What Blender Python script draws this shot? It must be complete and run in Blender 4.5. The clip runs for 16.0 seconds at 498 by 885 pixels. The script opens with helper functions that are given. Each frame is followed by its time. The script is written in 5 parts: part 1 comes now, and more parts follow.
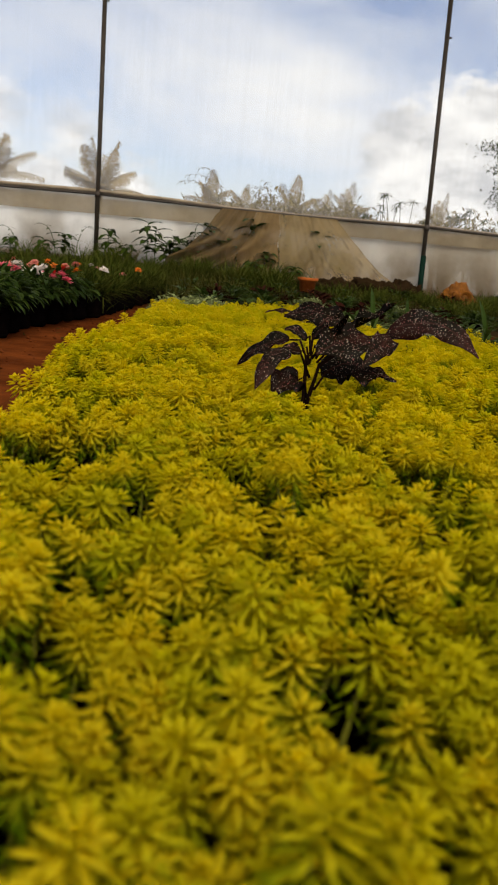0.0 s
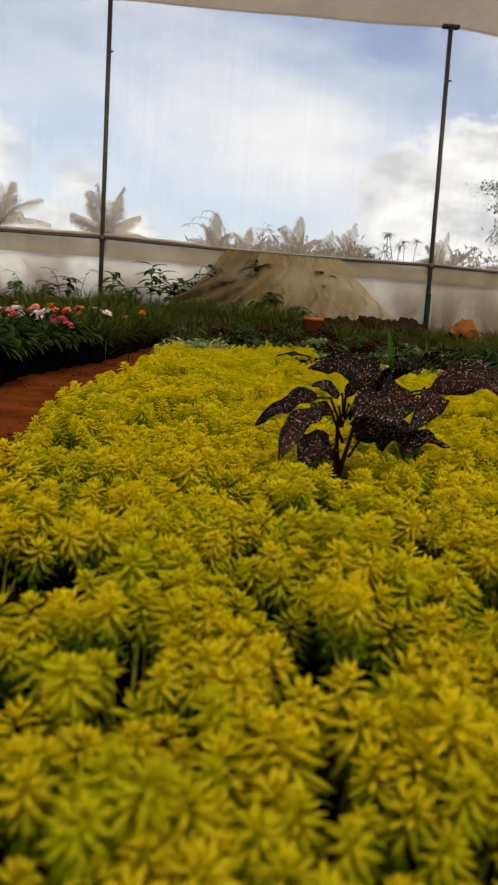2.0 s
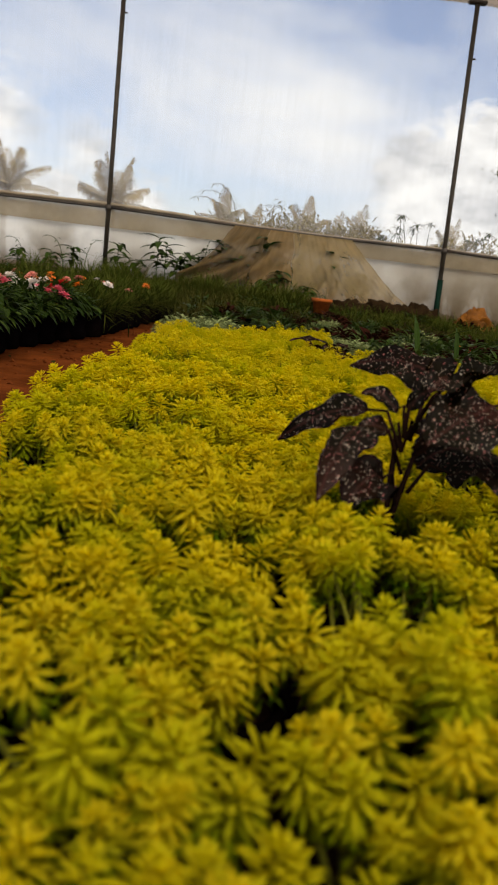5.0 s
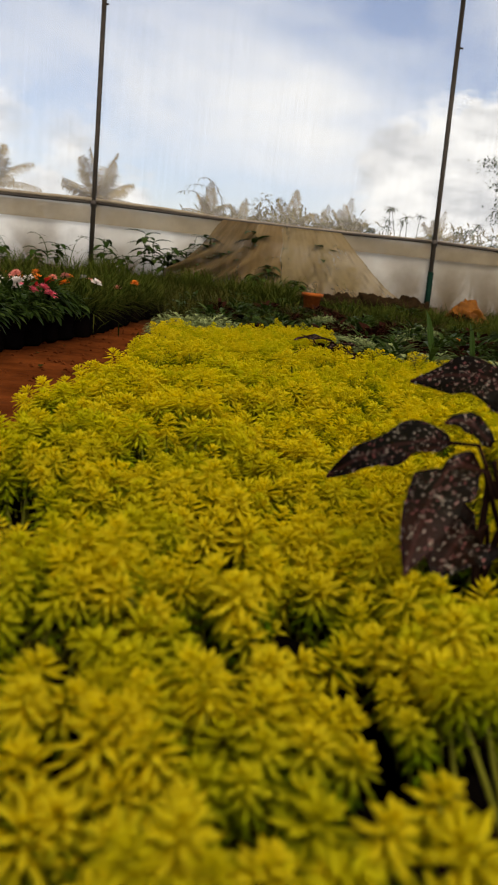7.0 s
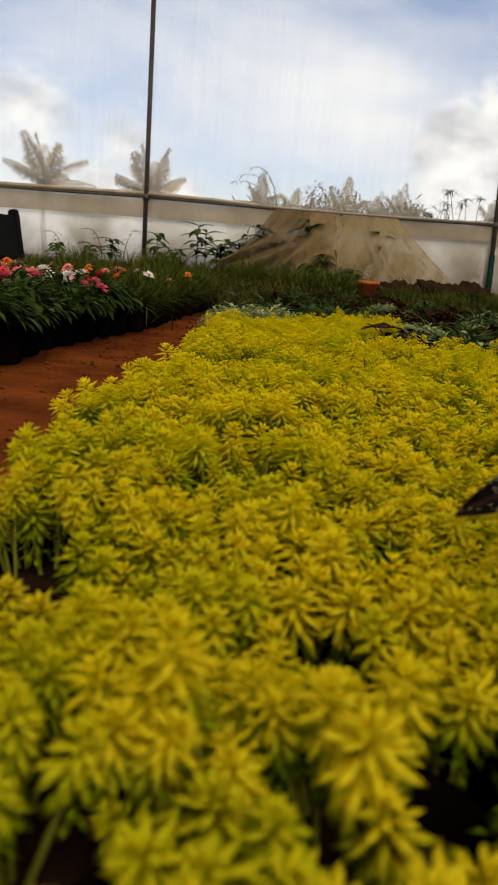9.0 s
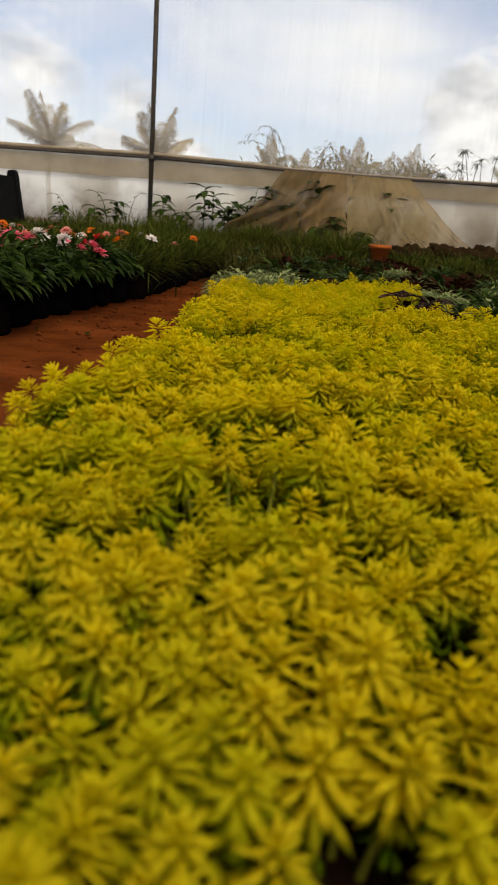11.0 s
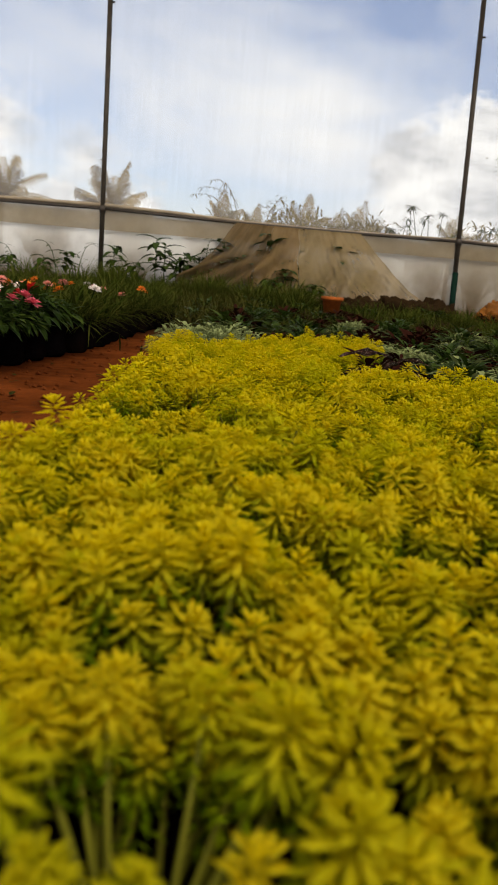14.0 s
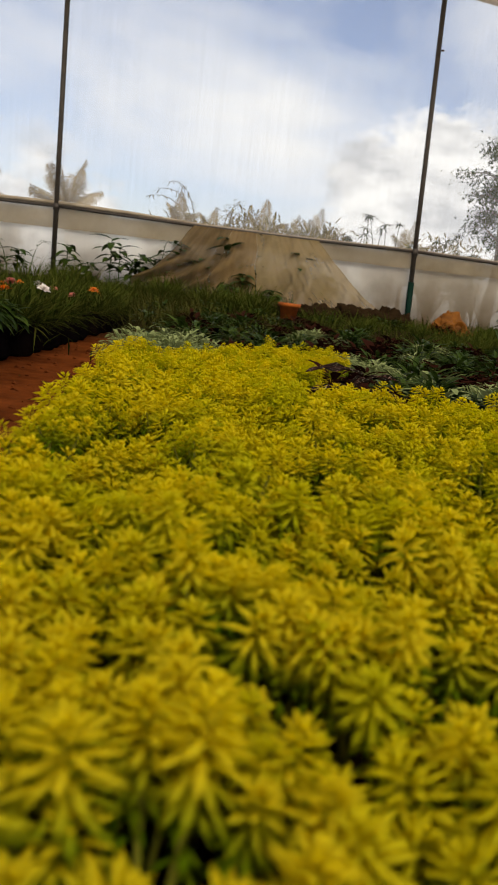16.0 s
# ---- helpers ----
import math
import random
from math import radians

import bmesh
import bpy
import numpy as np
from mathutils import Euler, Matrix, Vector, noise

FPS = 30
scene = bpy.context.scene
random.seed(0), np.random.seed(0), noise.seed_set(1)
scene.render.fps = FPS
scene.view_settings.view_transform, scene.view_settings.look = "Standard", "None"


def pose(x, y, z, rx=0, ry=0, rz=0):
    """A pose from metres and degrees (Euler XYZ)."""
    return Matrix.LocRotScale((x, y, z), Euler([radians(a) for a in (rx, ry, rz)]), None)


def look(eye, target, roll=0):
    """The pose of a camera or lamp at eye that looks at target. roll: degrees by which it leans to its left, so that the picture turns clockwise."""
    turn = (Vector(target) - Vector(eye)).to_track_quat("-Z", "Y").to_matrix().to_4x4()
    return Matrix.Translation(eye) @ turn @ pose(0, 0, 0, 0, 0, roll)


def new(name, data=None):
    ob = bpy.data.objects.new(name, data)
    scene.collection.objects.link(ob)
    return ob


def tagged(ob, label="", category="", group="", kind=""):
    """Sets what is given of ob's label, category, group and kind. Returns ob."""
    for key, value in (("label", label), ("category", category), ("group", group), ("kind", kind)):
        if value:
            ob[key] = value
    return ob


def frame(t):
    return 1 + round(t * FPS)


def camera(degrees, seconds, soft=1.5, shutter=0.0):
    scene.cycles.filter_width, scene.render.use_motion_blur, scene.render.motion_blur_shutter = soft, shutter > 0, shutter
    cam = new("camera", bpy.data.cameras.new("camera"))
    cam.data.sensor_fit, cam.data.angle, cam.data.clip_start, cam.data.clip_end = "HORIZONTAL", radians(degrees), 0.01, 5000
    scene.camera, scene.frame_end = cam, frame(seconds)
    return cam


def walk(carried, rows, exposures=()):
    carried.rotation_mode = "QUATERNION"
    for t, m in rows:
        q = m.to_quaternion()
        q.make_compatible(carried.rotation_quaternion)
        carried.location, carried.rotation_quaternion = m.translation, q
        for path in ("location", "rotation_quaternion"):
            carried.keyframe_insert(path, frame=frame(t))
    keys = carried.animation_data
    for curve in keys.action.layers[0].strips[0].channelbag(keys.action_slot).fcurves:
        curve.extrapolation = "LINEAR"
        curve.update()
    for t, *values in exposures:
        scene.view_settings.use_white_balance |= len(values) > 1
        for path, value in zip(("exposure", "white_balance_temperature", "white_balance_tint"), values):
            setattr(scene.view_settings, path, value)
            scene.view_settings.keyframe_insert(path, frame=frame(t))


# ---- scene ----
cam = camera(38.0, 16.0, 1.15)
PATH = [
    (0, (0.031, 0.162, 0.23), (0.076, 2.108, -0.226), 5.7),
    (0.5, (0.028, 0.193, 0.232), (0.066, 2.145, -0.203), 5.6),
    (1, (0.025, 0.219, 0.234), (0.048, 2.177, -0.176), 5.2),
    (1.5, (0.021, 0.255, 0.234), (0.054, 2.22, -0.136), 5.0),
    (2, (0.018, 0.282, 0.234), (0.038, 2.25, -0.12), 4.8),
    (2.5, (0.015, 0.312, 0.234), (0.019, 2.281, -0.116), 5.3),
    (3, (0.013, 0.34, 0.233), (0.016, 2.308, -0.124), 5.3),
    (3.5, (0.013, 0.364, 0.232), (0.02, 2.329, -0.142), 6.2),
    (3.7, (0.013, 0.377, 0.232), (0.005, 2.342, -0.142), 6.7),
    (5.8, (-0.009, 0.48, 0.23), (0.038, 2.433, -0.197), 7.5),
    (6, (-0.012, 0.492, 0.23), (0.027, 2.448, -0.186), 7.1),
    (6.5, (-0.02, 0.517, 0.23), (0.047, 2.469, -0.196), 6.8),
    (7, (-0.026, 0.542, 0.23), (0.032, 2.497, -0.19), 6.5),
    (7.5, (-0.033, 0.566, 0.23), (0.029, 2.52, -0.193), 5.9),
    (8, (-0.038, 0.591, 0.228), (-0.005, 2.543, -0.207), 5.4),
    (8.5, (-0.04, 0.613, 0.226), (-0.035, 2.558, -0.238), 5.5),
    (9, (-0.042, 0.642, 0.221), (-0.131, 2.587, -0.236), 4.9),
    (9.2, (-0.041, 0.65, 0.22), (-0.14, 2.592, -0.251), 4.8),
    (11.3, (-0.046, 0.76, 0.219), (-0.148, 2.68, -0.331), 4.9),
    (11.5, (-0.046, 0.77, 0.218), (-0.143, 2.694, -0.321), 5.0),
    (12, (-0.046, 0.803, 0.217), (-0.129, 2.745, -0.253), 4.7),
    (12.5, (-0.046, 0.826, 0.217), (-0.132, 2.772, -0.237), 4.5),
    (13, (-0.046, 0.855, 0.218), (-0.123, 2.799, -0.245), 4.6),
    (13.5, (-0.045, 0.874, 0.219), (-0.096, 2.823, -0.227), 4.8),
    (14, (-0.045, 0.909, 0.219), (-0.034, 2.867, -0.19), 5.3),
    (14.5, (-0.045, 0.935, 0.219), (-0.003, 2.893, -0.185), 5.5),
    (15, (-0.047, 0.956, 0.219), (0.019, 2.908, -0.211), 6.0),
    (15.5, (-0.049, 0.98, 0.219), (0.032, 2.934, -0.2), 6.5),
    (16, (-0.051, 1.007, 0.222), (0.086, 2.965, -0.163), 6.9),
]
walk(cam, [(t, look(eye, target, roll)) for t, eye, target, roll in PATH], exposures=[(0.0, 0.1, 7300, 8), (16.0, 0.1, 7300, 8)])
cam.data.dof.use_dof = True
cam.data.dof.focus_distance = 1.1
cam.data.dof.aperture_fstop = 22.0

# ---- sky and sun ----
world = bpy.data.worlds.new("sky")
scene.world = world
world.use_nodes = True
wt = world.node_tree
wt.nodes.clear()


def wn(kind, **values):
    node = wt.nodes.new(kind)
    for key, value in values.items():
        if key in node.inputs:
            node.inputs[key].default_value = value
    return node


w_out = wn("ShaderNodeOutputWorld")
w_bg = wn("ShaderNodeBackground", Strength=0.145)
w_sky = wn("ShaderNodeTexSky")
w_sky.sky_type = "NISHITA"
w_sky.sun_disc = False
w_sky.sun_elevation = radians(51)
w_sky.sun_rotation = radians(162)
w_sky.dust_density = 2.0
w_co = wn("ShaderNodeTexCoord")
w_map = wn("ShaderNodeMapping")
w_map.inputs["Scale"].default_value = (1.0, 1.0, 2.2)
w_noise = wn("ShaderNodeTexNoise", Scale=3.1, Detail=7.0, Roughness=0.52, Distortion=0.25)
w_ramp = wn("ShaderNodeMapRange")
w_ramp.inputs["From Min"].default_value = 0.35
w_ramp.inputs["From Max"].default_value = 0.68
w_fine = wn("ShaderNodeTexNoise", Scale=26.0, Detail=6.0, Roughness=0.6)
wt.links.new(w_co.outputs["Generated"], w_map.inputs["Vector"])
wt.links.new(w_map.outputs["Vector"], w_noise.inputs["Vector"])
wt.links.new(w_map.outputs["Vector"], w_fine.inputs["Vector"])
wt.links.new(w_noise.outputs["Fac"], w_ramp.inputs["Value"])


def wmath(op, a, b):
    node = wt.nodes.new("ShaderNodeMath")
    node.operation = op
    for n, value in enumerate((a, b)):
        if hasattr(value, "is_output"):
            wt.links.new(value, node.inputs[n])
        else:
            node.inputs[n].default_value = value
    return node.outputs[0]


def cumulus(direction, radius, soft=0.012):
    """A heaped cloud round a direction of the sky, with a billowing edge."""
    gap = wt.nodes.new("ShaderNodeVectorMath")
    gap.operation = "DISTANCE"
    wt.links.new(w_co.outputs["Generated"], gap.inputs[0])
    gap.inputs[1].default_value = Vector(direction).normalized()
    edge = wmath("ADD", gap.outputs["Value"], wmath("MULTIPLY", wmath("SUBTRACT", w_fine.outputs["Fac"], 0.5), 0.085))
    node = wn("ShaderNodeMapRange")
    node.inputs["From Min"].default_value = radius + soft
    node.inputs["From Max"].default_value = radius - soft
    wt.links.new(edge, node.inputs["Value"])
    return node.outputs["Result"]


heap = wmath("MAXIMUM", cumulus((0.215, 0.966, 0.135), 0.075), cumulus((0.30, 0.947, 0.165), 0.085))
heap = wmath("MAXIMUM", heap, cumulus((0.40, 0.91, 0.14), 0.10))
heap = wmath("MAXIMUM", heap, cumulus((0.185, 0.968, 0.169), 0.052))
heap = wmath("MAXIMUM", heap, cumulus((0.240, 0.951, 0.200), 0.050))
heap = wmath("MAXIMUM", heap, cumulus((-0.17, 0.982, 0.085), 0.036))
heap = wmath("MAXIMUM", heap, cumulus((-0.26, 0.964, 0.085), 0.03))
heap = wmath("MAXIMUM", heap, cumulus((-0.37, 1.0, 0.18), 0.042, 0.03))
heap = wmath("MAXIMUM", heap, cumulus((-0.24, 1.0, 0.15), 0.025, 0.025))
cover = wt.nodes.new("ShaderNodeMix")
cover.data_type = "RGBA"
cover.inputs["B"].default_value = (6.8, 7.2, 8.0, 1)
wt.links.new(w_ramp.outputs["Result"], cover.inputs["Factor"])
blue = wt.nodes.new("ShaderNodeMix")
blue.data_type = "RGBA"
blue.blend_type = "MULTIPLY"
blue.inputs["Factor"].default_value = 1.0
blue.inputs["B"].default_value = (1.30, 1.22, 1.34, 1)
wt.links.new(w_sky.outputs["Color"], blue.inputs["A"])
wt.links.new(blue.outputs["Result"], cover.inputs["A"])
bright = wt.nodes.new("ShaderNodeMix")
bright.data_type = "RGBA"
puff = wt.nodes.new("ShaderNodeMix")
puff.data_type = "RGBA"
puff.inputs["A"].default_value = (4.7, 5.0, 5.7, 1)
puff.inputs["B"].default_value = (7.7, 8.0, 8.6, 1)
w_puff = wn("ShaderNodeTexNoise", Scale=11.0, Detail=7.0, Roughness=0.6)
w_lit = wn("ShaderNodeMapRange")
w_lit.inputs["From Min"].default_value = 0.36
w_lit.inputs["From Max"].default_value = 0.60
wt.links.new(w_map.outputs["Vector"], w_puff.inputs["Vector"])
wt.links.new(w_puff.outputs["Fac"], w_lit.inputs["Value"])
wt.links.new(w_lit.outputs["Result"], puff.inputs["Factor"])
wt.links.new(puff.outputs["Result"], bright.inputs["B"])
wt.links.new(heap, bright.inputs["Factor"])
wt.links.new(cover.outputs["Result"], bright.inputs["A"])
wt.links.new(bright.outputs["Result"], w_bg.inputs["Color"])
wt.links.new(w_bg.outputs["Background"], w_out.inputs["Surface"])

sun = new("sun", bpy.data.lights.new("sun", "SUN"))
sun.data.energy, sun.data.angle, sun.data.color = 3.9, radians(40), (1.0, 0.95, 0.86)
sun.matrix_world = look((1.9, -4.8, 7.6), (0, 1, 0))

# ---- materials ----


class Shade:
    """A node material under construction."""

    def __init__(self, name):
        self.mat = bpy.data.materials.new(name)
        self.mat.use_nodes = True
        self.tree = self.mat.node_tree
        self.tree.nodes.clear()
        self.out = self.add("ShaderNodeOutputMaterial")
        self.co = self.add("ShaderNodeTexCoord")
        self.info = self.add("ShaderNodeObjectInfo")

    def add(self, kind, **values):
        node = self.tree.nodes.new(kind)
        for key, value in values.items():
            node.inputs[key].default_value = value
        return node

    def link(self, a, b):
        self.tree.links.new(a, b)

    def noise(self, scale, detail=4.0, rough=0.55, stretch=None, where="Object"):
        node = self.add("ShaderNodeTexNoise", Scale=scale, Detail=detail, Roughness=rough)
        source = self.co.outputs[where]
        if stretch:
            mapping = self.add("ShaderNodeMapping", Scale=stretch)
            self.link(source, mapping.inputs["Vector"])
            source = mapping.outputs["Vector"]
        self.link(source, node.inputs["Vector"])
        return node.outputs["Fac"]

    def ranged(self, value, a, b, low=0.0, high=1.0):
        node = self.add("ShaderNodeMapRange")
        for key, v in (("From Min", a), ("From Max", b), ("To Min", low), ("To Max", high)):
            node.inputs[key].default_value = v
        self.link(value, node.inputs["Value"])
        return node.outputs["Result"]

    def mix(self, fac, a, b):
        node = self.tree.nodes.new("ShaderNodeMix")
        node.data_type = "RGBA"
        for key, v in (("Factor", fac), ("A", a), ("B", b)):
            socket = [s for s in node.inputs if s.name == key and s.type in (("VALUE",) if key == "Factor" else ("RGBA",))][0]
            if isinstance(v, (int, float)):
                socket.default_value = v
            elif isinstance(v, tuple):
                socket.default_value = (*v[:3], 1)
            else:
                self.link(v, socket)
        return [s for s in node.outputs if s.type == "RGBA"][0]

    def bsdf(self, color, rough=0.6, metal=0.0, spec=0.5):
        node = self.add("ShaderNodeBsdfPrincipled", Roughness=rough, Metallic=metal)
        node.inputs["Specular IOR Level"].default_value = spec
        if isinstance(color, tuple):
            node.inputs["Base Color"].default_value = (*color, 1)
        else:
            self.link(color, node.inputs["Base Color"])
        return node

    def bump(self, node, height, strength=0.3, distance=0.002):
        b = self.add("ShaderNodeBump", Strength=strength, Distance=distance)
        self.link(height, b.inputs["Height"])
        self.link(b.outputs["Normal"], node.inputs["Normal"])

    def blend(self, fac, a, b):
        node = self.add("ShaderNodeMixShader")
        if isinstance(fac, (int, float)):
            node.inputs[0].default_value = fac
        else:
            self.link(fac, node.inputs[0])
        self.link(a, node.inputs[1])
        self.link(b, node.inputs[2])
        return node.outputs[0]

    def done(self, surface):
        self.link(surface, self.out.inputs["Surface"])
        return self.mat


def leaf_material(name, upper_tone, lower_tone, z0=0.0, z1=0.05, through_light=0.3, rough=0.45, vary=0.35, other=None, gloss=0.0, blades=None):
    """Living leaf: the lower tone below z0 turns into the upper tone above z1; each plant a little different."""
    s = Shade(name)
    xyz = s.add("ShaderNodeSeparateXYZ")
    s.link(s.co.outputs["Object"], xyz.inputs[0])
    height_mix = s.ranged(xyz.outputs["Z"], z0, z1)
    color = s.mix(height_mix, lower_tone, upper_tone)
    color = s.mix(s.ranged(s.info.outputs["Random"], 0.45, 0.95, 0.0, vary), color, other or lower_tone)
    if blades:
        geo = s.add("ShaderNodeNewGeometry")
        color = s.mix(s.ranged(geo.outputs["Random Per Island"], 0.3, 1.0, 0.0, 0.85), color, blades)
    color = s.mix(s.ranged(s.noise(160.0), 0.35, 0.75, 0.0, 0.3), color, tuple(c * 0.85 for c in upper_tone))
    face = s.bsdf(color, rough, spec=gloss)
    s.bump(face, s.noise(700.0, 2.0), 0.15, 0.0006)
    glow = s.add("ShaderNodeBsdfTranslucent")
    s.link(color, glow.inputs["Color"])
    return s.done(s.blend(through_light, face.outputs[0], glow.outputs[0]))


def plain_material(name, color, rough=0.6, metal=0.0, vary=0.25, scale=30.0, bump=0.25, depth=0.001, stain=None, spec=0.5):
    s = Shade(name)
    dark = tuple(c * (1 - vary) for c in color)
    light = tuple(min(1.0, c * (1 + vary)) for c in color)
    base = s.mix(s.ranged(s.noise(scale), 0.3, 0.7), dark, light)
    base = s.mix(s.ranged(s.noise(scale * 0.17, 5.0), 0.5, 0.72, 0.0, 0.7), base, stain or tuple(c * 0.6 for c in color))
    face = s.bsdf(base, rough, metal, spec)
    s.bump(face, s.noise(scale * 6.0), bump, depth)
    return s.done(face.outputs[0])


def film_material(name, clear, color, streak=60.0, glowing=0.6, mud=None, patch=None, side_shade=None):
    """Plastic film: part of the light goes straight through, the rest is scattered; faint vertical streaks and dust."""
    s = Shade(name)
    lines = s.noise(1.0, 3.0, 0.6, stretch=(streak, streak, 0.25))
    dust = s.noise(0.9, 6.0, 0.6)
    pale = s.mix(s.ranged(dust, 0.35, 0.75), color, tuple(c * 0.78 for c in color))
    if patch:
        pale = s.mix(s.ranged(s.noise(patch[1], 5.0, 0.6), 0.38, 0.66), pale, patch[0])
    # Shade of plants behind the film, put in as a darker tone along x.
    if side_shade:
        side = s.add("ShaderNodeSeparateXYZ")
        s.link(s.co.outputs["Object"], side.inputs[0])
        pale = s.mix(s.ranged(side.outputs["X"], side_shade[1], side_shade[2], 0.0, 0.85), pale, side_shade[0])
    if mud:
        xyz = s.add("ShaderNodeSeparateXYZ")
        s.link(s.co.outputs["Object"], xyz.inputs[0])
        low = s.add("ShaderNodeMath")
        low.operation = "MULTIPLY_ADD"
        s.link(s.noise(2.2, 6.0), low.inputs[0])
        low.inputs[1].default_value = -0.55
        s.link(xyz.outputs["Z"], low.inputs[2])
        pale = s.mix(s.ranged(low.outputs[0], -0.06, 0.36, 0.92, 0.0), pale, mud)
    scatter, back, open_ = s.add("ShaderNodeBsdfTranslucent"), s.add("ShaderNodeBsdfDiffuse"), s.add("ShaderNodeBsdfTransparent")
    s.link(pale, scatter.inputs["Color"])
    s.link(pale, back.inputs["Color"])
    milky = s.blend(glowing, back.outputs[0], scatter.outputs[0])
    amount = s.ranged(lines, 0.3, 0.7, min(1.0, 1 - clear + 0.026), max(0.0, 1 - clear - 0.026))
    return s.done(s.blend(amount, open_.outputs[0], milky))


# Green low leaves: older growth, plus canopy shade put into the colour.
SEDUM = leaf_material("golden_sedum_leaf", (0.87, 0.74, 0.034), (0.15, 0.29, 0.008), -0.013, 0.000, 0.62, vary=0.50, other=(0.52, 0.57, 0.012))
SEDUM_STEM = plain_material("sedum_stem", (0.20, 0.20, 0.02), 0.8, spec=0.1)
DARK_POT = plain_material("black_pot_plastic", (0.003, 0.0022, 0.0018), 0.7, bump=0.15, stain=(0.006, 0.0035, 0.0025), spec=0.0)
BAG = plain_material("black_nursery_bag", (0.004, 0.003, 0.003), 0.6, scale=18, bump=0.7, depth=0.004, stain=(0.010, 0.005, 0.003), spec=0.0)
POT_SOIL = plain_material("potting_soil", (0.020, 0.010, 0.006), 0.95, scale=120, bump=0.9, depth=0.003, spec=0.0)
CLAY = plain_material("terracotta", (0.34, 0.085, 0.016), 0.8, scale=25, stain=(0.26, 0.085, 0.030), spec=0.1)
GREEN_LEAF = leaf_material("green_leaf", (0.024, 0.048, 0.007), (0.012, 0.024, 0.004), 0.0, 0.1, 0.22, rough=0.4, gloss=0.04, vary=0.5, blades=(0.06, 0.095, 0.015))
SILVER_LEAF = leaf_material("silver_leaf", (0.25, 0.29, 0.12), (0.12, 0.15, 0.05), 0.0, 0.06, 0.2, rough=0.7)
PURPLE_LEAF = leaf_material("purple_leaf", (0.028, 0.009, 0.006), (0.016, 0.006, 0.003), 0.0, 0.08, 0.12, rough=0.5)
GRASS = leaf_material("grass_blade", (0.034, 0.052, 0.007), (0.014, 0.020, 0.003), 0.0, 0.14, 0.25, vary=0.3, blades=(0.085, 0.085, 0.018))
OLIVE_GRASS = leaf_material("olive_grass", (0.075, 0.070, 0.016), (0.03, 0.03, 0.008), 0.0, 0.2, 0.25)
DRY_GRASS = leaf_material("dry_weed", (0.23, 0.185, 0.075), (0.17, 0.135, 0.055), 0.0, 0.3, 0.25)
# Leaflets lightened to beige: the film's haze is put into their colour.
PALM_LEAF = leaf_material("palm_leaflet", (0.27, 0.21, 0.11), (0.29, 0.23, 0.12), 0.0, 6.0, 0.15)
BARK = plain_material("bark", (0.13, 0.10, 0.075), 0.9, scale=6, bump=0.8, depth=0.02)
STEEL = plain_material("galvanised_tube", (0.060, 0.050, 0.038), 0.55, 0.3, scale=14, stain=(0.09, 0.075, 0.06), spec=0.3)
GREEN_PAINT = plain_material("green_paint", (0.004, 0.020, 0.013), 0.6, scale=20, stain=(0.012, 0.014, 0.009), spec=0.04)
RUST_RAIL = plain_material("rail_tube", (0.055, 0.045, 0.036), 0.6, 0.4, scale=9, stain=(0.09, 0.06, 0.04))
CRATE = plain_material("crate_plastic", (0.006, 0.006, 0.006), 0.5, scale=12, spec=0.02)
SACK = plain_material("orange_sack", (0.17, 0.060, 0.008), 0.6, scale=22, bump=0.6, depth=0.006, stain=(0.09, 0.035, 0.010), spec=0.1)
BROWN_SHEET = plain_material("brown_sheet", (0.022, 0.013, 0.006), 0.85, scale=14, bump=0.5, depth=0.006, spec=0.0)
ROLLED = plain_material("rolled_film", (0.34, 0.28, 0.20), 0.85, scale=5, bump=0.5, depth=0.01, stain=(0.22, 0.17, 0.11), spec=0.1)
FILM = film_material("clear_film", 0.73, (0.80, 0.78, 0.76), 45.0)
APRON = film_material("white_apron_film", 0.16, (0.93, 0.90, 0.82), 8.0, 0.30, mud=(0.14, 0.09, 0.045), side_shade=((0.40, 0.33, 0.23), 0.7, 2.4))
BAND = film_material("beige_film_band", 0.20, (0.52, 0.43, 0.29), 6.0, 0.5, patch=((0.38, 0.31, 0.20), 3.0))
ROOF = film_material("roof_film", 0.50, (0.62, 0.50, 0.35), 8.0, 0.6)
ROOF_EDGE = film_material("roof_edge_film", 0.06, (0.46, 0.36, 0.25), 8.0, 0.55, patch=((0.36, 0.27, 0.18), 1.5))


def ground_material():
    s = Shade("red_earth")
    base = s.mix(s.ranged(s.noise(5.0, 9.0, 0.65), 0.36, 0.64), (0.056, 0.014, 0.004), (0.155, 0.040, 0.010))
    base = s.mix(s.ranged(s.noise(60.0, 5.0), 0.5, 0.75, 0.0, 0.6), base, (0.07, 0.024, 0.010))
    xyz = s.add("ShaderNodeSeparateXYZ")
    s.link(s.co.outputs["Object"], xyz.inputs[0])
    turf = s.add("ShaderNodeMath")
    turf.operation = "MULTIPLY_ADD"
    s.link(s.noise(3.0, 6.0), turf.inputs[0])
    turf.inputs[1].default_value = 1.6
    s.link(xyz.outputs["Y"], turf.inputs[2])
    base = s.mix(s.ranged(turf.outputs[0], 4.6, 5.4), base, (0.026, 0.017, 0.008))
    face = s.bsdf(base, 0.95, spec=0.0)
    s.bump(face, s.noise(90.0, 8.0), 0.8, 0.006)
    return s.done(face.outputs[0])


EARTH = ground_material()


def petal_material(name, color, dark):
    s = Shade(name)
    tone = s.mix(s.ranged(s.noise(90.0), 0.35, 0.7), color, dark)
    face = s.bsdf(tone, 0.6, spec=0.2)
    glow = s.add("ShaderNodeBsdfTranslucent")
    s.link(tone, glow.inputs["Color"])
    return s.done(s.blend(0.3, face.outputs[0], glow.outputs[0]))


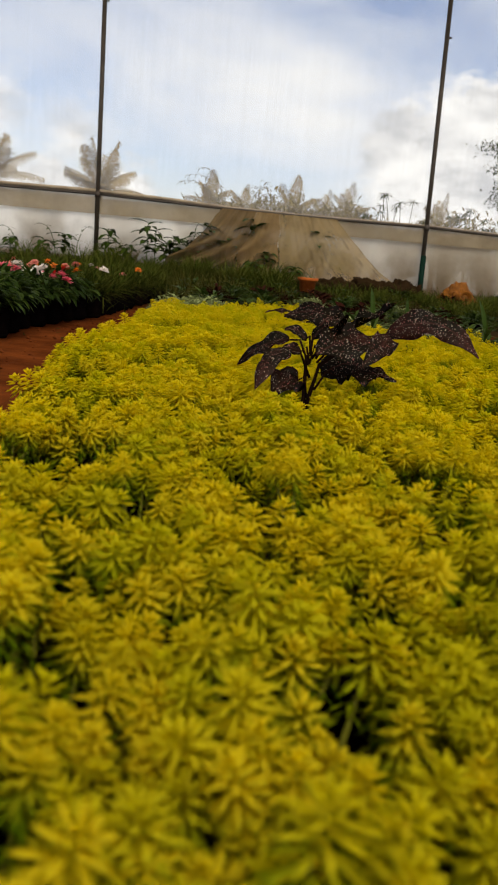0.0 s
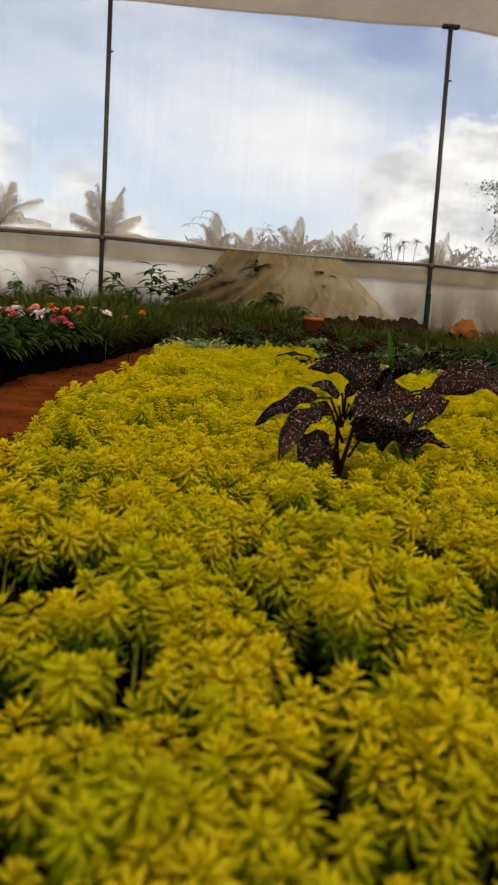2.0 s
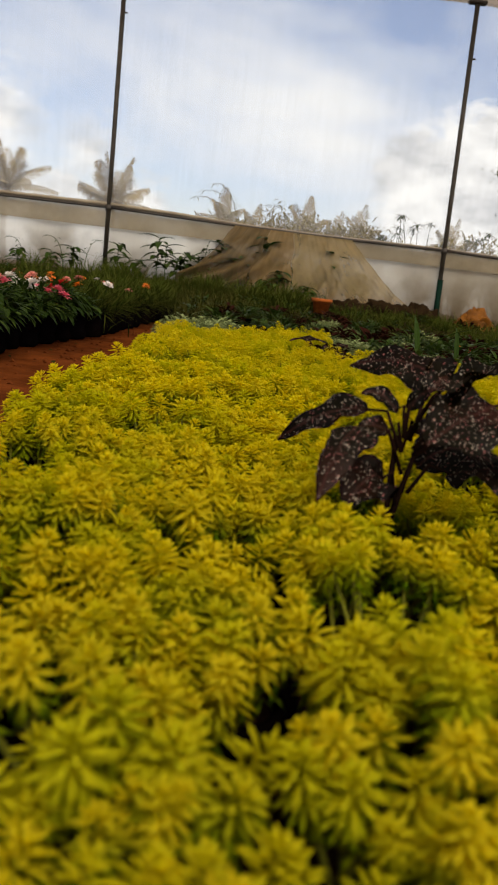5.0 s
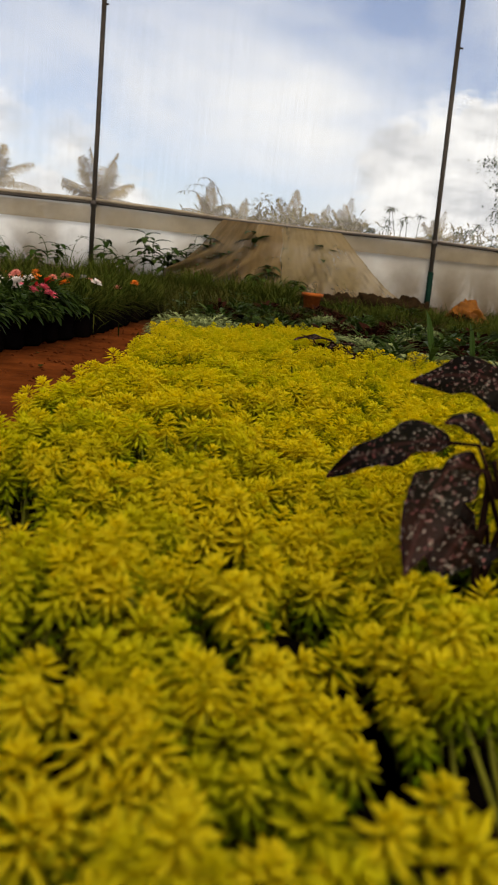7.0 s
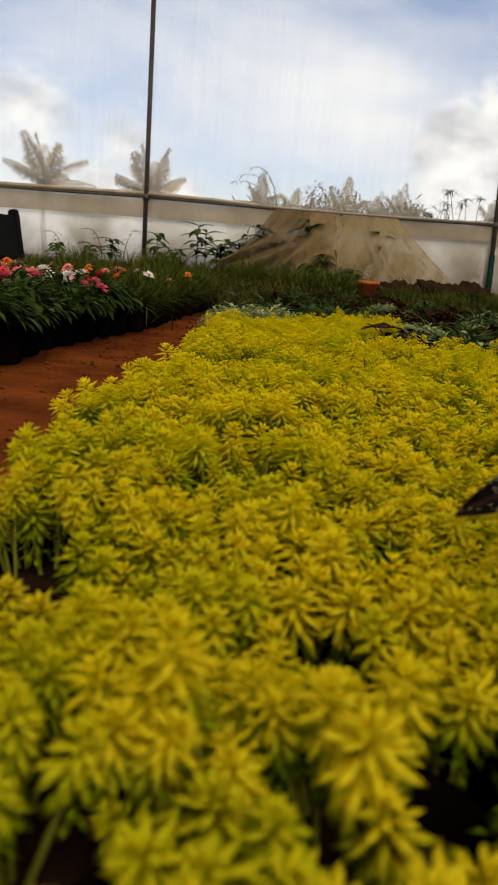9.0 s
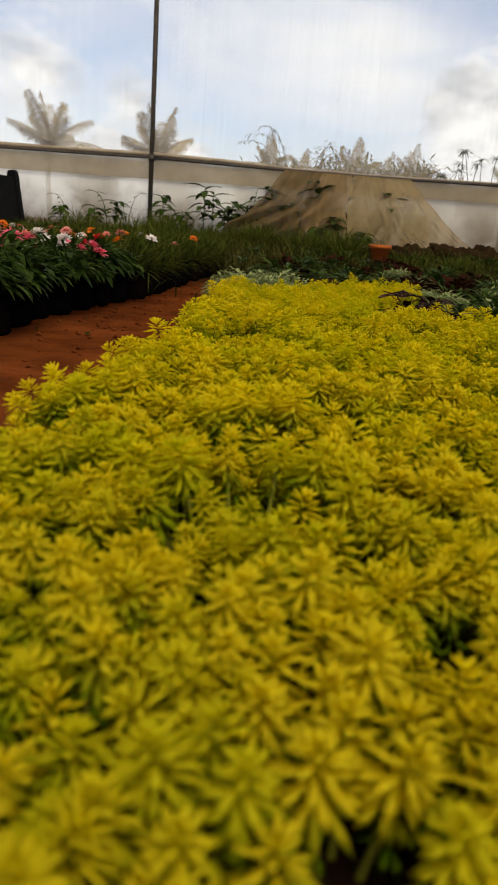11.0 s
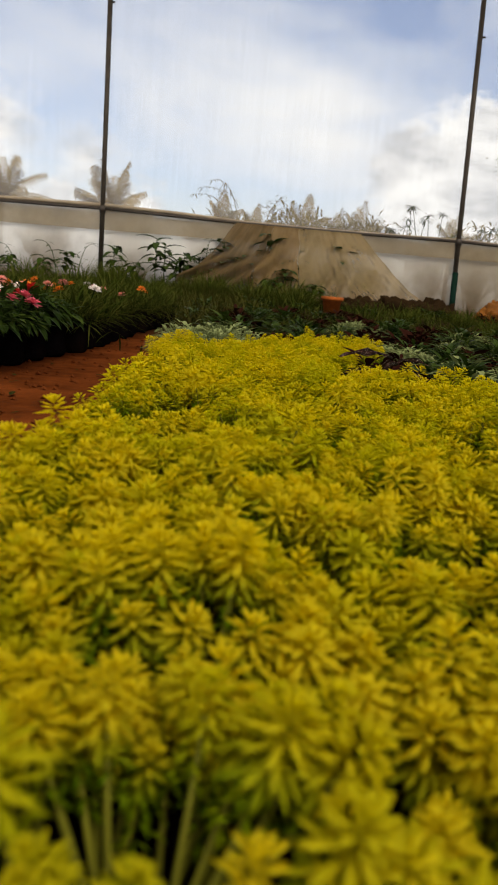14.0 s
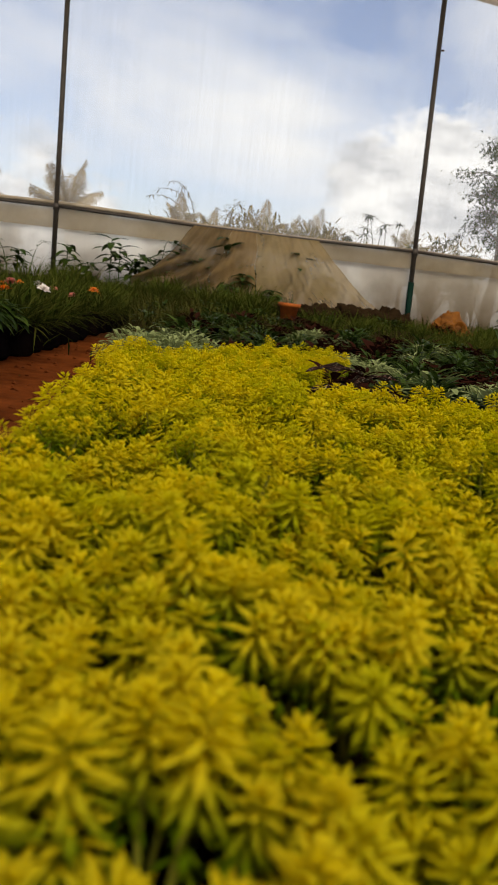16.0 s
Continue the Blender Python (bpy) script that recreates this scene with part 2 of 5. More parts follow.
PETALS = {
    "red": petal_material("red_petal", (0.62, 0.03, 0.025), (0.40, 0.015, 0.02)),
    "pink": petal_material("pink_petal", (0.75, 0.16, 0.22), (0.60, 0.08, 0.13)),
    "white": petal_material("white_petal", (0.82, 0.78, 0.72), (0.72, 0.62, 0.58)),
    "orange": petal_material("orange_petal", (0.85, 0.26, 0.02), (0.65, 0.14, 0.015)),
    "salmon": petal_material("salmon_petal", (0.82, 0.34, 0.26), (0.66, 0.20, 0.16)),
}


def spotted_material():
    """Dark bronze leaf with pink and cream flecks."""
    s = Shade("spotted_leaf")
    base = s.mix(s.ranged(s.noise(26.0), 0.35, 0.7), (0.0018, 0.0009, 0.0004), (0.0055, 0.0026, 0.0009))
    base = s.mix(s.ranged(s.noise(19.0, 3.0), 0.45, 0.65, 0.0, 0.8), base, (0.006, 0.005, 0.0016))
    base = s.mix(s.ranged(s.noise(14.0, 3.0), 0.54, 0.70, 0.0, 0.8), base, (0.030, 0.009, 0.006))
    cells = s.add("ShaderNodeTexVoronoi", Scale=1050.0, Randomness=1.0)
    warp = s.add("ShaderNodeMapping", Scale=(1.35, 0.40, 1.0))
    bent = s.add("ShaderNodeTexNoise", Scale=300.0, Detail=2.0)
    s.link(s.co.outputs["UV"], bent.inputs["Vector"])
    shifted = s.add("ShaderNodeVectorMath")
    shifted.operation = "MULTIPLY_ADD"
    s.link(bent.outputs["Color"], shifted.inputs[0])
    shifted.inputs[1].default_value = (0.0022, 0.0022, 0.0022)
    s.link(s.co.outputs["UV"], shifted.inputs[2])
    s.link(shifted.outputs["Vector"], warp.inputs["Vector"])
    s.link(warp.outputs["Vector"], cells.inputs["Vector"])
    split = s.add("ShaderNodeSeparateXYZ")
    s.link(cells.outputs["Color"], split.inputs[0])
    fleck = s.add("ShaderNodeMath")
    fleck.operation = "MULTIPLY"
    s.link(s.ranged(cells.outputs["Distance"], 0.36, 0.22), fleck.inputs[0])
    s.link(s.ranged(split.outputs["X"], 0.60, 0.66), fleck.inputs[1])
    tint = s.mix(s.ranged(split.outputs["Y"], 0.5, 0.75), (0.50, 0.43, 0.34), (0.40, 0.13, 0.12))
    base = s.mix(fleck.outputs[0], base, tint)
    across = s.add("ShaderNodeSeparateXYZ")
    s.link(s.co.outputs["UV"], across.inputs[0])
    rib = s.add("ShaderNodeMath")
    rib.operation = "ABSOLUTE"
    s.link(across.outputs["X"], rib.inputs[0])
    base = s.mix(s.ranged(rib.outputs[0], 0.0004, 0.0013, 0.4, 0.0), base, (0.055, 0.018, 0.014))
    face = s.bsdf(base, 0.6, spec=0.0)
    s.bump(face, s.noise(120.0), 0.6, 0.003)
    shine = s.add("ShaderNodeBsdfGlossy", Roughness=0.30)
    s.bump(shine, s.noise(160.0), 0.8, 0.004)
    return s.done(s.blend(0.008, face.outputs[0], shine.outputs[0]))


SPOTTED = spotted_material()
SPOT_STEM = plain_material("dark_stem", (0.022, 0.011, 0.007), 0.5, spec=0.0)

# ---- helpers for meshes ----


def mesh_from(name, verts, faces, material, smooth=False, slots=None):
    me = bpy.data.meshes.new(name)
    me.from_pydata([tuple(v) for v in verts], [], faces)
    for m in material if isinstance(material, (list, tuple)) else [material]:
        me.materials.append(m)
    if slots:
        me.polygons.foreach_set("material_index", slots)
    if smooth:
        me.polygons.foreach_set("use_smooth", [True] * len(faces))
    me.update()
    return me


def bm_mesh(name, bm, material, smooth=False):
    bmesh.ops.recalc_face_normals(bm, faces=bm.faces[:])
    me = bpy.data.meshes.new(name)
    bm.to_mesh(me)
    bm.free()
    me.materials.append(material)
    if smooth:
        for p in me.polygons:
            p.use_smooth = True
    return me


def part(name, me, parent, m=None, label=""):
    ob = new(name, me)
    ob.parent = parent
    if m is not None:
        ob.matrix_basis = m
    if label:
        ob["label"] = label
    return ob


def thing(name, m, label, category, group="", kind=""):
    ob = new(name)
    ob.empty_display_size = 0.05
    ob.matrix_basis = m
    return tagged(ob, label, category, group, kind)


class Soup:
    """Vertices and faces gathered into one mesh."""

    def __init__(self):
        self.v, self.f, self.s, self.uv = [], [], [], []

    def tube(self, points, radii, sides=6, slot=0, cap=True):
        start = len(self.v)
        points = [Vector(p) for p in points]
        for n, p in enumerate(points):
            way = (points[min(n + 1, len(points) - 1)] - points[max(n - 1, 0)]).normalized()
            side = way.cross(Vector((0.31, 0.17, 0.93)) if abs(way.z) < 0.9 else Vector((1, 0.1, 0))).normalized()
            up = side.cross(way)
            r = radii[n] if isinstance(radii, (list, tuple)) else radii
            for k in range(sides):
                a = 2 * math.pi * k / sides
                self.v.append(p + side * (r * math.cos(a)) + up * (r * math.sin(a)))
        for n in range(len(points) - 1):
            for k in range(sides):
                a, b = start + n * sides + k, start + n * sides + (k + 1) % sides
                self.f.append((a, b, b + sides, a + sides))
                self.s.append(slot)
        if cap:
            last = start + (len(points) - 1) * sides
            self.f += [tuple(start + k for k in reversed(range(sides))), tuple(last + k for k in range(sides))]
            self.s += [slot, slot]

    def fleshy(self, base, way, side, length, width, droop, slot=0, rings=2):
        """A thick narrow leaf: a three-sided spindle that bends down towards its tip."""
        up = way.cross(side).normalized()
        start = len(self.v)
        self.v.append(base)
        spots = ((0.28, 0.80), (0.70, 1.0)) if rings == 2 else ((0.62, 1.0),)
        for along, wide in spots:
            c = base + way * (length * along) - up * (droop * along * along)
            self.v += [c - side * (width * 0.5 * wide) + up * width * 0.10, c + side * (width * 0.5 * wide) + up * width * 0.10, c - up * (width * 0.24 * wide)]
        self.v.append(base + way * length - up * droop)
        tip = len(self.v) - 1
        a = start + 1
        self.f += [(start, a + 1, a), (start, a + 2, a + 1), (start, a, a + 2)]
        for n in range(len(spots) - 1):
            b = a + 3
            self.f += [(a, a + 1, b + 1, b), (a + 1, a + 2, b + 2, b + 1), (a + 2, a, b, b + 2)]
            a = b
        self.f += [(a, a + 1, tip), (a + 1, a + 2, tip), (a + 2, a, tip)]
        self.s += [slot] * (6 + 3 * (len(spots) - 1))

    def blade(self, base, way, side, length, width, droop, slot=0, fold=0.25, steps=3):
        """A thin pointed leaf, folded along its midrib and bending down."""
        up = way.cross(side).normalized()
        start = len(self.v)
        for n in range(steps + 1):
            u = n / steps
            wide = width * 0.5 * math.sin(math.pi * min(0.97, 0.12 + 0.85 * u)) if n < steps else width * 0.02
            c = base + way * (length * u) - up * (droop * u * u)
            self.v += [c - side * wide + up * (wide * fold), c, c + side * wide + up * (wide * fold)]
        for n in range(steps):
            a = start + 3 * n
            self.f += [(a, a + 1, a + 4, a + 3), (a + 1, a + 2, a + 5, a + 4)]
            self.s += [slot, slot]

    def mesh(self, name, material, smooth=False):
        return mesh_from(name, self.v, self.f, material, smooth, self.s)


def turned(angle, lift):
    """Way and side of a leaf that points to an angle round z and rises by lift."""
    way = Vector((math.cos(angle) * math.cos(lift), math.sin(angle) * math.cos(lift), math.sin(lift)))
    return way, Vector((-math.sin(angle), math.cos(angle), 0))


def box_bm(bm, size, at=(0, 0, 0), rot=None):
    m = Matrix.Translation(at) @ (rot or Matrix.Identity(4)) @ Matrix.Diagonal((*size, 1))
    return bmesh.ops.create_cube(bm, size=1.0, matrix=m)["verts"]


def lathe(name, profile, material, sides=20, smooth=True):
    """A turned vessel from (radius, height) pairs."""
    v, f = [], []
    for r, z in profile:
        v += [(r * math.cos(2 * math.pi * k / sides), r * math.sin(2 * math.pi * k / sides), z) for k in range(sides)]
    for n in range(len(profile) - 1):
        for k in range(sides):
            a, b = n * sides + k, n * sides + (k + 1) % sides
            f.append((a, b, b + sides, a + sides))
    return mesh_from(name, v, f, material, smooth)


def smoothstep(a, b, x):
    u = min(1.0, max(0.0, (x - a) / (b - a)))
    return u * u * (3 - 2 * u)


def ground_z(x, y):
    hill = 0.12 * smoothstep(6.0, 9.0, y)
    rough = noise.noise((x * 2.1, y * 2.1, 0.0)) * 0.010 + noise.noise((x * 9, y * 9, 3.0)) * 0.004
    near = smoothstep(12.0, 9.5, y) if y > 9 else 1.0
    return hill + rough * near


# ---- ground and greenhouse shell ----
xs = [-600, -150, -50, -20, -9] + [-6 + 0.08 * k for k in range(151)] + [9, 20, 50, 150, 600]
ys = [-600, -150, -50, -20, -7, -3] + [-1 + 0.1 * k for k in range(116)] + [12, 16, 25, 50, 150, 600]
gv = [(x, y, ground_z(x, y)) for y in ys for x in xs]
gf = [(j * len(xs) + i, j * len(xs) + i + 1, (j + 1) * len(xs) + i + 1, (j + 1) * len(xs) + i) for j in range(len(ys) - 1) for i in range(len(xs) - 1)]
ground = tagged(new("ground", mesh_from("ground", gv, gf, EARTH, True)), "red laterite earth, trodden bare along the path", "ground", kind="structure")

WALL_Y = 9.375
EAVE = 3.70


def sheet(name, spots, nu, nv, material, wave, kind_label, category, kind="structure"):
    """A hanging sheet between four corners (a, b below; c, d above), with wave(u, v) metres of billow along y, 1.5 mm thick."""
    a, b, c, d = (Vector(p) for p in spots)
    v, f = [], []
    for j in range(nv + 1):
        for i in range(nu + 1):
            u, w = i / nu, j / nv
            p = (a * (1 - u) + b * u) * (1 - w) + (d * (1 - u) + c * u) * w
            v.append(p + Vector((0, wave(u, w), 0)))
    for j in range(nv):
        for i in range(nu):
            k = j * (nu + 1) + i
            f.append((k, k + 1, k + nu + 2, k + nu + 1))
    return tagged(new(name, mesh_from(name, v, f, material, True)), kind_label, category, kind=kind)


def ripple(scale, amount, seed):
    return lambda u, w: noise.noise((u * scale, w * scale * 0.25, seed)) * amount


sheet("wall_north", ((-8.1, WALL_Y + 0.07, 0.90), (8.1, WALL_Y + 0.07, 0.90), (8.1, WALL_Y + 0.07, EAVE + 0.05), (-8.1, WALL_Y + 0.07, EAVE + 0.05)), 160, 10, FILM, ripple(70, 0.015, 1.0), "clear greenhouse film, dusty and faintly streaked", "film wall")
sheet("trim", ((-8.1, WALL_Y + 0.05, 0.05), (8.1, WALL_Y + 0.05, 0.05), (8.1, WALL_Y + 0.05, 0.93), (-8.1, WALL_Y + 0.05, 0.93)), 160, 8, APRON, ripple(60, 0.02, 5.0), "whitish plastic apron film below the rail", "film apron")
sheet("trim_band", ((-8.1, WALL_Y + 0.012, 0.68), (8.1, WALL_Y + 0.012, 0.84), (8.1, WALL_Y + 0.012, 0.96), (-8.1, WALL_Y + 0.012, 0.96)), 160, 4, BAND, ripple(50, 0.014, 9.0), "beige folded film hem hanging from the rail", "film hem")
for side_x, label in ((-8.1, "wall_west"), (8.1, "wall_east")):
    v = [(side_x, -6, 0), (side_x, WALL_Y + 0.05, 0), (side_x, WALL_Y + 0.05, 5.0), (side_x, -6, 5.0)]
    tagged(new(label, mesh_from(label, v, [(0, 1, 2, 3)], FILM)), "clear greenhouse film side wall", "film wall", kind="structure")
tagged(new("wall_south", mesh_from("wall_south", [(-8.1, -6, 0), (8.1, -6, 0), (8.1, -6, 5.0), (-8.1, -6, 5.0)], [(0, 1, 2, 3)], FILM)), "clear greenhouse film end wall", "film wall", kind="structure")

rv, rf = [], []
RN, RM = 108, 40
for j in range(RM + 1):
    for i in range(RN + 1):
        x, w = -8.1 + 16.2 * i / RN, j / RM
        y = WALL_Y + 0.10 - 15.5 * w
        z = EAVE - 0.025 + 1.9 * math.sin(math.pi * min(1.0, w * 1.02)) ** 0.8
        bay = ((x - 2.1) / 4.0) % 1.0
        z += (-0.10 * smoothstep(0.0, 0.28, bay) * smoothstep(1.0, 0.7, bay) * (1 if x > 2.1 else 0.15)) * (1 - w)
        rv.append((x, y, z + 0.012 * noise.noise((x * 1.3, y * 2.0, 7.0))))
for j in range(RM):
    for i in range(RN):
        k = j * (RN + 1) + i
        rf.append((k, k + 1, k + RN + 2, k + RN + 1))
# Eave rows made denser and browner; the roof behind stays clear for light.
edge_faces = 5 * RN
tagged(new("trim_roof_edge", mesh_from("trim_roof_edge", rv, rf[:edge_faces], ROOF_EDGE, True)), "beige film along the roof edge", "film roof", kind="structure")
rf = rf[edge_faces:]
tagged(new("ceiling", mesh_from("ceiling", rv, rf, ROOF, True)), "milky beige roof film sagging between the posts", "film roof", kind="structure")


def post(bottom, top, painted):
    root = thing("greenhouse_post", Matrix.Translation(bottom), "dark galvanised steel greenhouse post" + (" with green painted foot" if painted else ""), "post", "posts of the film wall")
    rise = Vector(top) - Vector(bottom)
    s = Soup()
    s.tube([(0, 0, -0.1), rise * 0.5, rise], 0.027, 14)
    part("tube", s.mesh("tube", STEEL, True), root)
    s = Soup()
    s.tube([rise * 0.243 - Vector((0, 0, 0.035)), rise * 0.243 + Vector((0, 0, 0.035))], 0.036, 14)
    part("rail_clamp", s.mesh("rail_clamp", RUST_RAIL, True), root)
    if painted:
        s = Soup()
        s.tube([(0, 0, -0.1), rise * 0.15], 0.034, 14)
        part("painted_sleeve", s.mesh("painted_sleeve", GREEN_PAINT, True), root, label="dark green painted foot")
    s = Soup()
    s.tube([rise * 0.836, rise * 0.836 + Vector((0.055, -0.02, 0))], 0.010, 8)
    part("bolt", s.mesh("bolt", RUST_RAIL), root)
    bm = bmesh.new()
    box_bm(bm, (0.20, 0.09, 0.035), rise)
    bmesh.ops.bevel(bm, geom=bm.edges[:], offset=0.008, segments=1, affect="EDGES")
    part("cap_plate", bm_mesh("cap_plate", bm, RUST_RAIL), root)
    return root


post((-5.87, WALL_Y, 0.10), (-5.87, WALL_Y, 3.66), False)
post((-1.868, WALL_Y, 0.10), (-1.905, WALL_Y, 3.66), False)
post((2.182, WALL_Y, 0.10), (2.035, WALL_Y, 3.66), True)
post((6.14, WALL_Y, 0.10), (6.09, WALL_Y, 3.66), True)

# knee rail with the film rolled on it
for n, (x0, x1) in enumerate(((-8.1, -5.89), (-5.85, -1.90), (-1.855, 2.12), (2.17, 6.10), (6.15, 8.1))):
    root = thing("knee_rail", Matrix.Translation((0, WALL_Y - 0.005, 0)), "dark steel knee rail carrying a rolled film edge", "rail", "rails of the film wall")
    pts = [(x0 + (x1 - x0) * k / 10, 0.0, 0.972 - 0.020 * math.sin(math.pi * k / 10)) for k in range(11)]
    s = Soup()
    s.tube(pts, 0.016, 10)
    part("tube", s.mesh("tube", RUST_RAIL, True), root)
    s = Soup()
    s.tube([(x, y + 0.006, z + 0.036 - 0.016 * smoothstep(-1.4, 0.0, x) + 0.006 * noise.noise((x * 3, 0, 0))) for x, y, z in pts], [(0.023 + 0.007 * noise.noise((x * 5, 4, 0))) * (1 - 0.62 * smoothstep(-1.4, 0.0, x)) for x, _, _ in pts], 10)
    part("rolled_film", s.mesh("rolled_film", ROLLED, True), root, label="beige rolled film")

# ---- shade net hung from the rail ----
def net_material(name, color, fold_shade, clear, fold, mud):
    """Woven net: fold shade put in as dark streaks, muddy towards the hem, partly see-through."""
    s = Shade(name)
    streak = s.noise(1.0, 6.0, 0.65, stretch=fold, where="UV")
    tone = s.mix(s.ranged(streak, 0.34, 0.66), color, fold_shade)
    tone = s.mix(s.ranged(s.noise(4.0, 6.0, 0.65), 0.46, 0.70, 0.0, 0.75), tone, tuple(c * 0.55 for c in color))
    uv = s.add("ShaderNodeSeparateXYZ")
    s.link(s.co.outputs["UV"], uv.inputs[0])
    low = s.add("ShaderNodeMath")
    low.operation = "MULTIPLY_ADD"
    s.link(s.noise(6.0, 6.0), low.inputs[0])
    low.inputs[1].default_value = 0.5
    s.link(uv.outputs["Y"], low.inputs[2])
    tone = s.mix(s.ranged(low.outputs[0], 0.95, 1.25, 0.0, 0.85), tone, mud)
    scatter, back, gap = s.add("ShaderNodeBsdfTranslucent"), s.add("ShaderNodeBsdfDiffuse"), s.add("ShaderNodeBsdfTransparent")
    s.link(tone, scatter.inputs["Color"])
    s.link(tone, back.inputs["Color"])
    cloth = s.blend(0.4, back.outputs[0], scatter.outputs[0])
    return s.done(s.blend(s.ranged(streak, 0.3, 0.7, 1.0 - clear * 1.3, 1.0 - clear * 0.5), gap.outputs[0], cloth))


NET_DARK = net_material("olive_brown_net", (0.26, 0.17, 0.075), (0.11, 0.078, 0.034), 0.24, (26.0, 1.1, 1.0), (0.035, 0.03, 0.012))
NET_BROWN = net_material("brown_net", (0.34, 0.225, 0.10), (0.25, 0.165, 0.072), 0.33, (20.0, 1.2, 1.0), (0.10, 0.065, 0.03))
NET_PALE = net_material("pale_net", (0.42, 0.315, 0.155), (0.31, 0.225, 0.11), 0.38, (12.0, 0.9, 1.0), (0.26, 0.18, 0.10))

net = thing("shade_net", Matrix.Identity(4), "brown shade net draped from the rail to the ground", "shade net")


def net_panel(name, u0, u1, nu, material, label, hem, ragged):
    """A stretch u0 to u1 of the draped net; its hem hangs hem metres above the ground."""
    v, f, uv = [], [], []
    rows = 26
    for j in range(rows + 1):
        for i in range(nu + 1):
            u, w = u0 + (u1 - u0) * i / nu, j / rows
            top = Vector((-0.36 + 1.40 * u, WALL_Y - 0.04, 0.950))
            foot = Vector((-1.10 + 2.94 * u, WALL_Y - 0.45 - 0.25 * math.sin(math.pi * u), 0.12 + hem + ragged * noise.noise((u * 9, 0.0, 6.0))))
            p = top * (1 - w) + foot * w
            fold = noise.noise((u * 15 + w * 5.0, w * 1.6, 2.0)) * 0.20 * (0.2 + w) + noise.noise((u * 46, w * 1.2, 8.0)) * 0.025 * (0.3 + w)
            v.append(p + Vector((0.4 * fold, fold, -0.05 * math.sin(math.pi * w) * (1 + noise.noise((u * 6, 1, 1))))))
            uv.append((u, w))
    for j in range(rows):
        for i in range(nu):
            k = j * (nu + 1) + i
            f.append((k, k + 1, k + nu + 2, k + nu + 1))
    me = mesh_from(name, v, f, material, True)
    layer = me.uv_layers.new(name="net")
    for loop in me.loops:
        layer.data[loop.index].uv = uv[loop.vertex_index]
    part(name, me, net, None, label)


# One net's tone, changing from left to right, split over three panels.
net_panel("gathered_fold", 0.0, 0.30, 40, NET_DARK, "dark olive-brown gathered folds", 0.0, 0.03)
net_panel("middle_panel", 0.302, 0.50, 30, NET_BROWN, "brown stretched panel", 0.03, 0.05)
net_panel("pale_panel", 0.502, 1.0, 60, NET_PALE, "pale see-through panel", 0.07, 0.04)

# ---- golden sedum in pots ----


def sedum_shoot(seed, rings, count, width):
    """A branching shoot with three leafy heads: each a small star on top, spreading leaves below it, drooping ones at the foot."""
    rnd = random.Random(seed)
    s = Soup()
    start = rnd.uniform(0, 6.28)
    for head in range(3):
        a = start + 2.1 * head + rnd.uniform(-0.4, 0.4)
        q = rnd.uniform(0.007, 0.011)
        top = Vector((q * math.cos(a), q * math.sin(a), rnd.uniform(-0.008, 0.004)))
        lean = Matrix.Rotation(rnd.uniform(0.05, 0.45), 3, Vector((-math.sin(a), math.cos(a), 0)))
        high = 0.007 * rnd.uniform(0.7, 1.6)
        full = rnd.uniform(0.85, 1.15)
        spin = rnd.uniform(0, 6)
        s.tube([(0, 0, -0.062), top * 0.6 + Vector((0, 0, -0.026)), top + Vector((0, 0, -0.004))], [0.0014, 0.0012, 0.0008], 4, 1, False)
        for n in range(count):
            u = ((n + 0.5) / count) ** 1.15
            z = high - (high + 0.007) * u
            length = (0.0034 + 0.0066 * min(1.0, 2.4 * u) ** 0.75) * full * rnd.uniform(0.84, 1.14)
            lift = radians(58 - 42 * min(1.0, 2.6 * u) ** 0.7 - 44 * u) + rnd.uniform(-0.16, 0.16)
            way, side = turned(spin + 2.39996 * n + rnd.uniform(-0.12, 0.12), lift)
            s.fleshy(top + lean @ (Vector((0, 0, z)) + way * 0.0006), lean @ way, lean @ side, length, width * rnd.uniform(0.85, 1.15) * (0.8 + 0.2 * min(1.0, 3 * u)), 0.0022 * (u - 0.05), 0, rings)
        for k in range(10):
            way, side = turned(spin + 2.4 * k, rnd.uniform(-0.7, 0.1))
            s.fleshy(top + Vector((0, 0, -0.008 - 0.0013 * k)), way, side, 0.0088 * rnd.uniform(0.7, 1.1), width, 0.003, 0, 1)
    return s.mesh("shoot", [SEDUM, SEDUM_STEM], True)


